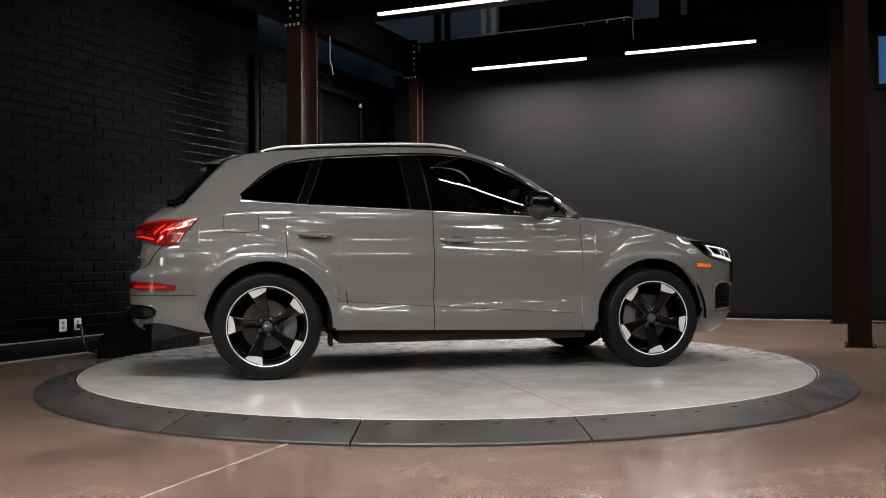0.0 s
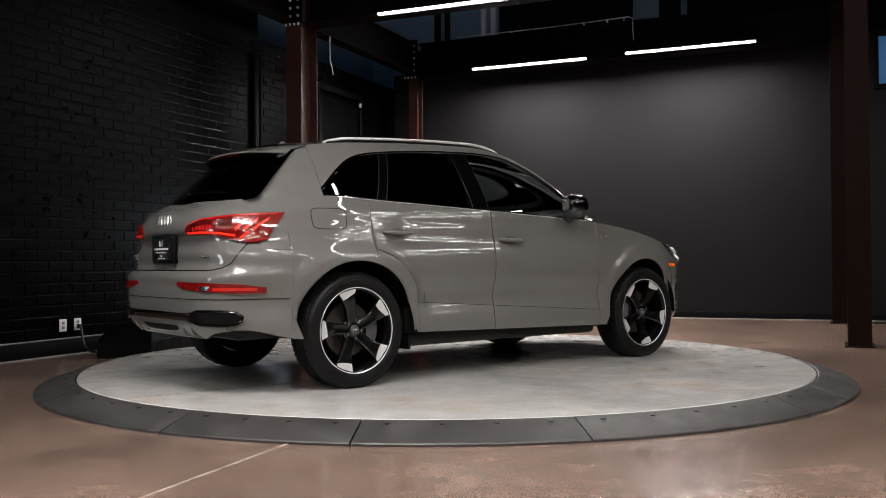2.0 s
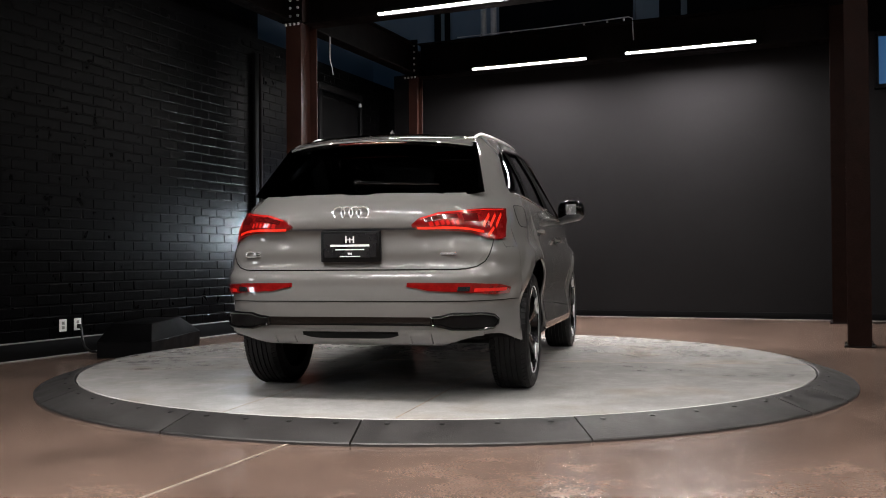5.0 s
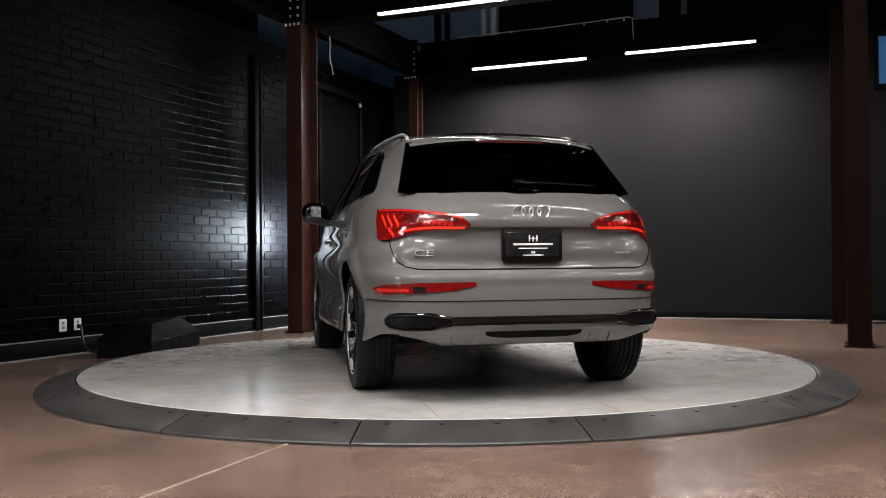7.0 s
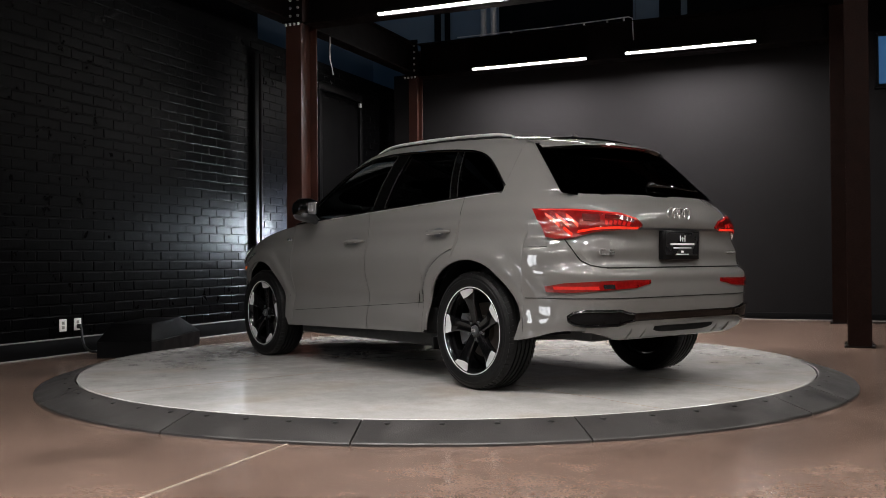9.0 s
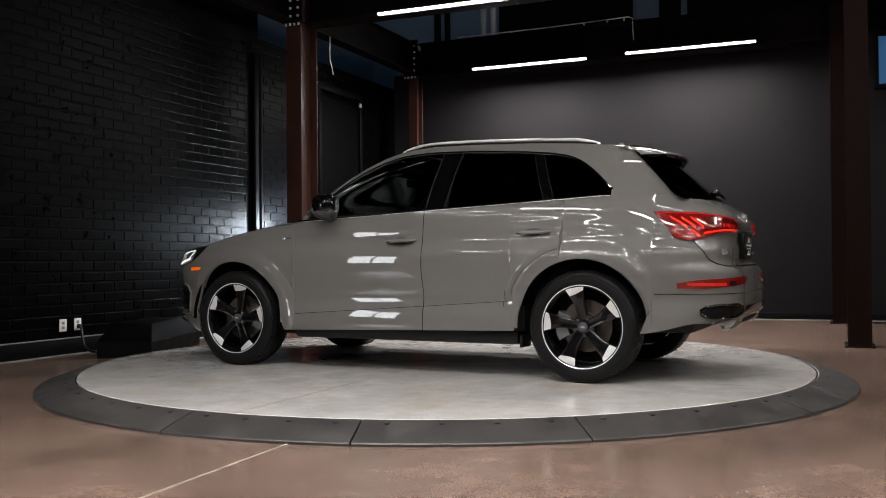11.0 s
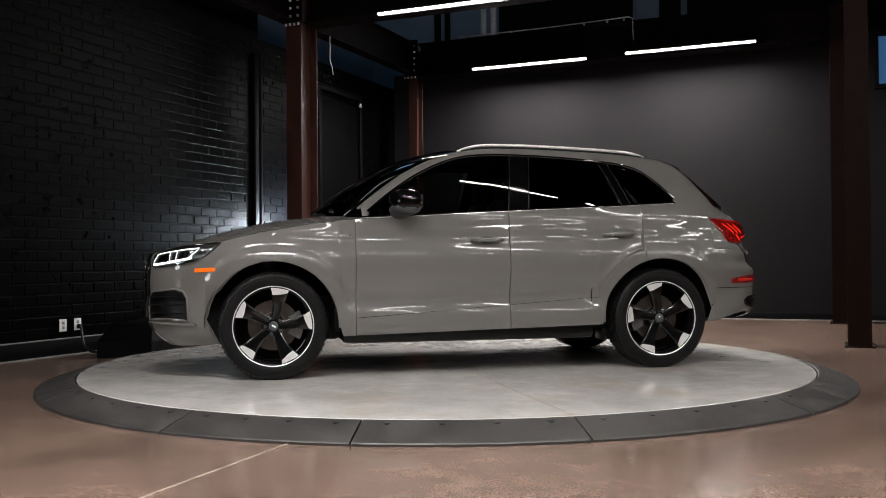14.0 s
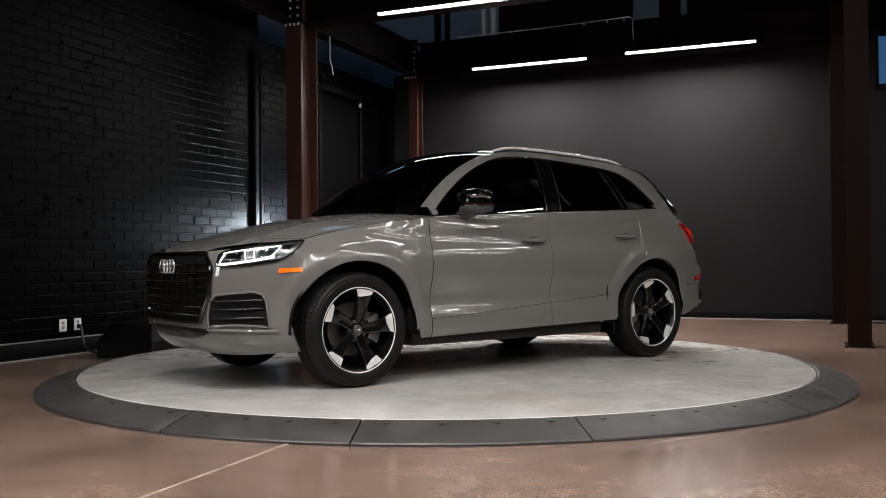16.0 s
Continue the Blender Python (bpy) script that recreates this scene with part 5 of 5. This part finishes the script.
        for f0, f1 in ((0.13, 0.35), (0.58, 0.64), (0.655, 0.715), (0.82, 0.92)):
            rows = []
            for k in range(9):
                f = f0 + (f1 - f0) * k / 8
                t = ta + (tb - ta) * f
                d = hhi(t) - hlo(t)
                rows.append([shell_t(t, hlo(t) + d * g, 0.0045) for g in (0.30, 0.5, 0.78)])
            part("projector", sheet(B(), rows, 0, s), M_GLOSSBLK, hl, "dark projector window")
        part("lens", sheet(B(), round_patch(span(ta, tb, 26), hlo, hhi, 8, 0.012), 0, s), M_CLEAR, hl, "clear lens")
        # amber side marker
        t1, t2 = t_of_x(1.935, 0.75), t_of_x(1.80, 0.75)
        part("side_marker", sheet(B(), round_patch(span(t1, t2, 8), lambda t: 0.738 + 0.006 * (t - t1) / (t2 - t1), lambda t: 0.764 + 0.006 * (t - t1) / (t2 - t1), 3, 0.005), 0.006, s, to_axis(0.006)), M_AMBER, car, "amber side marker light")

    # tailgate
    tg_lo = lambda y: 0.760 + 0.09 * smooth01((abs(y) - 0.66) / 0.11)
    bm = sheet(B(), face_patch(span(-0.775, 0.775, 50), tg_lo, lambda y: 1.195 - 0.045 * (abs(y) / 0.775) ** 4, True, 36), 0)
    tg = part("tailgate", bm, M_PAINT, car)
    for s in (1, -1):
        bm = B()
        t1, t2 = t_of_x(-2.00, 1.0), t_of_y(0.772, 1.0, True)
        part("rear_corner", sheet(bm, round_patch(span(t1, t_of_y(0.58, 0.95, True), 20), lambda t: 0.74, lambda t: BELT(shell_t(t, 1.18).x) - 0.002, 20, -0.002), 0, s), M_PAINT, car)
    # gap line round the lower half of the tailgate
    edge = [(0.778, 0.925), (0.775, 0.88), (0.766, 0.84), (0.745, 0.80), (0.705, 0.772), (0.65, 0.759)]
    path = edge + [(y, 0.757) for y in span(0.58, -0.58, 24)] + [(-y, z) for y, z in edge[::-1]]
    pts = []
    for y, z in path:
        p = shell_t(t_of_y(y, z, True), z, 0.001)
        pts.append((p.x, math.copysign(p.y, y), z))
    part("seam", pipe(B(), pts, 0.0032, 6), M_INNER, tg)
    # rear bumper
    bm = B()

    def rb_hi(t):
        p = shell_t(t, 0.8)
        return float(np.interp(-p.x, [1.8, 2.03, 2.10, 2.17, 2.4], [0.8810, 0.8810, 0.82, 0.752, 0.752]))

    def rb_lo(t):
        p = shell_t(t, 0.5)
        if p.x > -AXLE - ARCH_R:
            return max(0.325, arch(p.x, -AXLE, 0.325))
        return 0.332 + 0.066 * smooth01((-p.x - 1.88) / 0.30)
    for s in (1, -1):
        sheet(bm, round_patch(span(t_of_x(-1.80, 0.6), 2.0, 48), rb_lo, rb_hi, 34, -0.0015), 0, s)
    bmesh.ops.remove_doubles(bm, verts=bm.verts, dist=0.0008)
    rb = part("rear_bumper", bm, M_PAINT, car)
    # bumper lip line, exhaust trim and diffuser
    for s in (1, -1):
        bm = B()
        pipe(bm, [Vector((p.x, s * p.y, p.z)) for p in [shell_t(t, 0.583, 0.0005) for t in span(t_of_x(-1.88, 0.58), 2.0, 40)]], 0.0022, 6)
        part("seam", bm, M_INNER, rb)
        # exhaust surround
        ye = span(0.475, 0.80, 18)
        lo = lambda y: float(np.interp(y, [0.475, 0.53, 0.58, 0.74, 0.79, 0.80], [0.452, 0.446, 0.430, 0.428, 0.438, 0.455]))
        hi = lambda y: float(np.interp(y, [0.475, 0.53, 0.58, 0.74, 0.79, 0.80], [0.492, 0.497, 0.512, 0.512, 0.500, 0.480]))
        ex = part("exhaust_trim", sheet(B(), face_patch(ye, lo, hi, True, 8, 0.008), 0, s), M_SATINBLK, car, "black exhaust trim")
        bm = B()
        ol = [(y, hi(y)) for y in ye] + [(y, lo(y)) for y in ye[::-1]]
        pts = [shell_t(t_of_y(y, z, True), z, 0.009) for y, z in ol]
        pipe(bm, [Vector((p.x, s * p.y, p.z)) for p in pts], 0.009, 8, True)
        part("surround", bm, M_GLOSSBLK, ex, "gloss black surround")
        # reflector
        yr = span(0.335, 0.885, 20)
        lo = lambda y: float(np.interp(y, [0.335, 0.40, 0.885], [0.664, 0.622, 0.606]))
        hi = lambda y: float(np.interp(y, [0.335, 0.75, 0.885], [0.682, 0.672, 0.648]))
        t1, t2 = t_of_y(0.335, 0.65, True), t_of_x(-2.02, 0.64)
        g = lambda t: abs((t - t1) / (t2 - t1))
        lo2 = lambda t: float(np.interp(g(t), [0, 0.08, 0.75, 1], [0.664, 0.640, 0.616, 0.618]))
        hi2 = lambda t: float(np.interp(g(t), [0, 0.3, 0.8, 1], [0.686, 0.684, 0.672, 0.652]))
        # unlit reflector: lens and inner strip get a faint glow to look bright
        rf = part("bumper_reflector", sheet(B(), round_patch(span(t1, t2, 24), lo2, hi2, 4, 0.006), 0.008, s, to_axis(0.008)), M_REDLENS, car, "red bumper reflector with a faint glow put into it")
        t3, t4 = t1 + (t2 - t1) * 0.28, t1 + (t2 - t1) * 0.40
        part("clear_window", sheet(B(), round_patch(span(t3, t4, 5), lambda t: 0.636, lambda t: 0.662, 3, 0.009), 0, s), M_LAMPBODY, rf, "clear reversing lamp")
        part("glow_strip", sheet(B(), round_patch(span(t1 + (t2 - t1) * 0.45, t1 + (t2 - t1) * 0.92, 12), lambda t: 0.634, lambda t: 0.652, 2, 0.008), 0, s), M_REDDIM, rf)
        # tail lamp
        t1, t2 = t_of_y(0.355, 1.0, True), t_of_x(-1.94, 1.0)
        g = lambda t: abs((t - t1) / (t2 - t1))
        lo2 = lambda t: float(np.interp(g(t), [0, 0.03, 0.30, 0.45, 0.62, 0.80, 0.92, 1], [0.990, 0.975, 0.968, 0.958, 0.930, 0.924, 0.940, 1.040]))
        hi2 = lambda t: float(np.interp(g(t), [0, 0.05, 0.20, 0.62, 1], [1.004, 1.040, 1.074, 1.100, 1.110]))
        tl = part("tail_light", sheet(B(), round_patch(span(t1, t2, 36), lo2, hi2, 10, 0.014), 0.018, s, to_axis(0.02)), M_REDLENS, car, "red tail light, lit")
        def tl_strip(f0, f1, g0, g1, hw, n=12, mat=M_REDGLOW):
            rows = []
            for k in range(n + 1):
                f = k / n
                t = t1 + (t2 - t1) * (f0 + (f1 - f0) * f)
                gg = g0 + (g1 - g0) * f
                zz = lo2(t) + (hi2(t) - lo2(t)) * gg
                rows.append([shell_t(t, zz - hw, 0.0165), shell_t(t, zz + hw, 0.0165)])
            part("light_strip", sheet(B(), rows, 0, s), mat, tl)
        tl_strip(0.02, 0.50, 0.16, 0.17, 0.007, 14, M_REDGLOW)
        tl_strip(0.50, 0.60, 0.17, 0.20, 0.008, 8, M_REDGLOW)
        for k in range(6):
            tl_strip(0.10 + 0.045 * k, 0.13 + 0.045 * k, 0.40, 0.46, 0.012, 3, M_REDDIM)
        tl_strip(0.06, 0.95, 0.95, 0.96, 0.004, 24, M_REDDIM)
        for f in (0.62, 0.71, 0.80):
            tl_strip(f, f + 0.11, 0.42, 0.78, 0.011)
        tl_strip(0.64, 0.76, 0.10, 0.36, 0.008)
        tl_strip(0.38, 0.386, 0.56, 0.56, 0.040, 2, M_REDDEEP)
        tl_strip(0.08, 0.36, 0.74, 0.74, 0.012, 10, M_REDDEEP)
        tl_strip(0.41, 0.58, 0.66, 0.70, 0.022, 10, M_REDDEEP)
    part("lower_bar", sheet(B(), face_patch(span(-0.49, 0.49, 24), lambda y: 0.448, lambda y: 0.496, True, 4, 0.007), 0.012, 1, into(0.02)), M_GLOSSBLK, car, "gloss black bumper bar")
    df = part("diffuser", sheet(B(), face_patch(span(-0.74, 0.74, 36), lambda y: 0.335 + 0.055 * smooth01((abs(y) - 0.48) / 0.26), lambda y: 0.428, True, 6, 0.004), 0.012, 1, into(0.02)), M_PAINT, car)
    part("diffuser_slot", sheet(B(), face_patch(span(-0.28, 0.28, 16), lambda y: 0.372 + 0.02 * (abs(y) / 0.28) ** 6, lambda y: 0.412, True, 3, 0.008), 0), M_INNER, df, "black slot")
    for y in (-0.46, -0.34, 0.34, 0.46):
        bm = B()
        z0 = 0.33
        loft(bm, [[Vector((-TAIL(z) - d, y + w, z)) for w, d in ((-0.010, -0.03), (-0.006, k), (0.006, k), (0.010, -0.03))] for z, k in ((0.345, 0.016), (0.38, 0.012), (0.425, -0.004))])
        part("fin", bm, M_PAINT, df)
    # tailgate recess, plate, badges, wiper
    # dark strip laid on the skin as the shade below the tailgate lip
    part("handle_strip", sheet(B(), face_patch(span(-0.55, 0.55, 24), lambda y: 0.978, lambda y: 0.990, True, 2, 0.003), 0.006, 1, into(0.01)), M_GREYPLASTIC, tg, "dark strip laid on as shade under the handle lip")
    np_ = new("number_plate")
    np_.parent = car
    np_.matrix_local = pose(-2.318, 0, 0.888, 0, -2, 0)
    part("holder", box(B(), -0.008, 0.03, -0.175, 0.175, -0.088, 0.088, 0.008), M_SATINBLK, np_, "black plate holder")
    part("plate", box(B(), -0.012, -0.008, -0.155, 0.155, -0.062, 0.074, 0.003, 1), M_PLATEBLK, np_, "black plate with white print bars")
    for y0, y1, z0, z1 in ((-0.115, 0.115, 0.000, 0.012), (-0.085, 0.085, -0.020, -0.014), (-0.026, -0.018, 0.022, 0.058), (0.018, 0.026, 0.022, 0.058), (-0.004, 0.004, 0.022, 0.050), (-0.018, 0.018, 0.036, 0.041), (-0.012, 0.012, -0.046, -0.034), (-0.06, 0.06, -0.058, -0.052)):
        part("print_bar", box(B(), -0.0132, -0.0121, y0, y1, z0, z1), M_WHITEPRINT, np_)
    rings_badge(car, Matrix.Translation((-TAIL(1.078) - 0.006, 0, 1.078)) @ Matrix(((0, 0, -1, 0), (-1, 0, 0, 0), (0, 1, 0, 0), (0, 0, 0, 1))))
    for y0, y1, z0, z1 in ((0.556, 0.592, 0.832, 0.838), (0.556, 0.592, 0.846, 0.851), (0.556, 0.592, 0.858, 0.864), (0.586, 0.592, 0.846, 0.864), (0.556, 0.562, 0.832, 0.850), (0.600, 0.622, 0.829, 0.836),
                           (-0.60, -0.51, 0.838, 0.850)):
        p = shell_t(t_of_y((y0 + y1) / 2, 0.85, True), 0.85)
        part("badge_bar", box(B(), p.x - 0.006, p.x + 0.006, y0, y1, z0, z1, 0.001, 1), M_CHROME, tg)
    p = shell_t(t_of_y(0.632, 0.85, True), 0.85)
    part("badge_ring", pipe(B(), [(p.x - 0.003, 0.632 + 0.026 * math.cos(a), 0.848 + 0.016 * math.sin(a)) for a in span(0, 2 * math.pi, 24)[:-1]], 0.0042, 6, True), M_CHROME, tg)
    bm = B()
    pipe(bm, [(-2.115, 0.02, 1.262), (-2.13, -0.10, 1.258), (-2.10, -0.46, 1.245)], [0.012, 0.010, 0.006], 8)
    wp = part("rear_wiper", bm, M_GLOSSBLK, car)
    part("pivot", blob(B(), (-2.11, 0.02, 1.262), (0.035, 0.03, 0.022)), M_GLOSSBLK, wp)
    # aerial
    bm = B()
    loft(bm, [[Vector((-1.44 + dx * k, w * k * 0.9, z)) for dx, w in ((0.075, 0), (0.0, 0.022), (-0.045, 0.014), (-0.045, -0.014), (0.0, -0.022))] for z, k in ((1.612, 1.0), (1.635, 0.7), (1.655, 0.35), (1.664, 0.12))])
    ae = part("aerial", bm, M_PAINT, car, angle=40)
    # interior: seats, fascia, wheel, lining
    for y, x, w in ((0.36, -0.05, 0.25), (-0.36, -0.05, 0.25), (0.36, -0.95, 0.30), (-0.36, -0.95, 0.30)):
        st = new("seat")
        st.parent = car
        st.matrix_local = pose(x, y, 0.55)
        part("cushion", blob(B(), (0.12, 0, 0.05), (0.27, w, 0.10), 18, 10, 3.5), M_SEAT, st)
        bm = B()
        blob(bm, (0, 0, 0), (0.08, w * 0.95, 0.33), 18, 12, 3)
        part("backrest", bm, M_SEAT, st, m=pose(-0.20, 0, 0.40, 0, -14, 0))
        part("headrest", blob(B(), (-0.30, 0, 0.80), (0.055, 0.13, 0.085), 16, 10, 3), M_SEAT, st)
    bm = B()
    sheet(bm, [[Vector((x, y, z)) for y in span(-0.76, 0.76, 10)] for x, z in ((0.95, 1.06), (0.75, 1.08), (0.52, 1.085), (0.44, 1.05), (0.42, 0.80), (0.44, 0.5))])
    part("dashboard", bm, M_SEAT, car)
    bm = B()
    pipe(bm, [Vector((0.33 - 0.08 * math.sin(a), 0.36 + 0.185 * math.cos(a), 0.98 + 0.17 * math.sin(a))) for a in span(0, 2 * math.pi, 36)[:-1]], 0.014, 8, True)
    sw = part("steering_wheel", bm, M_SEAT, car)
    part("boss", blob(B(), (0.345, 0.36, 0.97), (0.035, 0.09, 0.06)), M_SEAT, sw)
    bm = B()
    rows = [[Vector((x, w * (ROOF_Y(x) - 0.05), ROOF_Z(x) - 0.02 + 0.02 * (1 - w * w))) for w in span(-1, 1, 8)] for x in span(-1.6, 0.0, 10)]
    part("headlining", sheet(bm, rows), M_INNER, car)
    part("rear_mirror", box(B(), 0.27, 0.31, -0.12, 0.12, 1.40, 1.47, 0.015), M_SATINBLK, car)
    # floor pan and running gear
    bm = B()
    box(bm, -0.93, 0.93, -0.80, 0.80, 0.225, 0.32, 0.03)
    box(bm, -2.05, -0.93, -0.50, 0.50, 0.31, 0.55, 0.03)
    box(bm, 0.93, 2.08, -0.52, 0.52, 0.235, 0.55, 0.03)
    part("floor_pan", bm, M_UNDER, car)
    bm = B()
    box(bm, -1.0, 1.0, -0.86, 0.86, 0.32, 0.50, 0.02)
    part("cabin_floor", bm, M_INNER, car)
    for x in (-AXLE, AXLE):
        bm = B()
        pipe(bm, [(x, -0.72, 0.33), (x, 0.72, 0.33)], 0.035, 10)
        part("axle_shaft", bm, M_UNDER, car)
    bm = B()
    blob(bm, (-1.93, 0.0, 0.40), (0.14, 0.40, 0.055), 24, 10, 3.5)
    pipe(bm, [(-1.9, 0.28, 0.34), (-1.3, 0.30, 0.30), (-0.6, 0.15, 0.25), (0.6, 0.12, 0.25)], 0.035, 10)
    part("exhaust", bm, M_STEELDIRTY, car, "brownish steel silencer under the tail")
    for x in (-AXLE, AXLE):
        for s in (1, -1):
            build_wheel(car, x, s, {(-1, -1): 57, (1, -1): 30, (1, 1): 10, (-1, 1): -11}[(1 if x > 0 else -1, s)])
    return car


WALL = build_hall()
build_frame()
TABLE = build_turntable()
build_clutter()
CAR = build_car()
build_bricks(WALL)


def motions():
    turn = [(t, pose(0, 0, 0, 0, 0, a)) for t, a in ANGLES]
    walk(TABLE, turn)
    walk(CAR, [(t, m @ pose(CAR_X, CAR_Y, DISC_Z)) for t, m in turn])


motions()
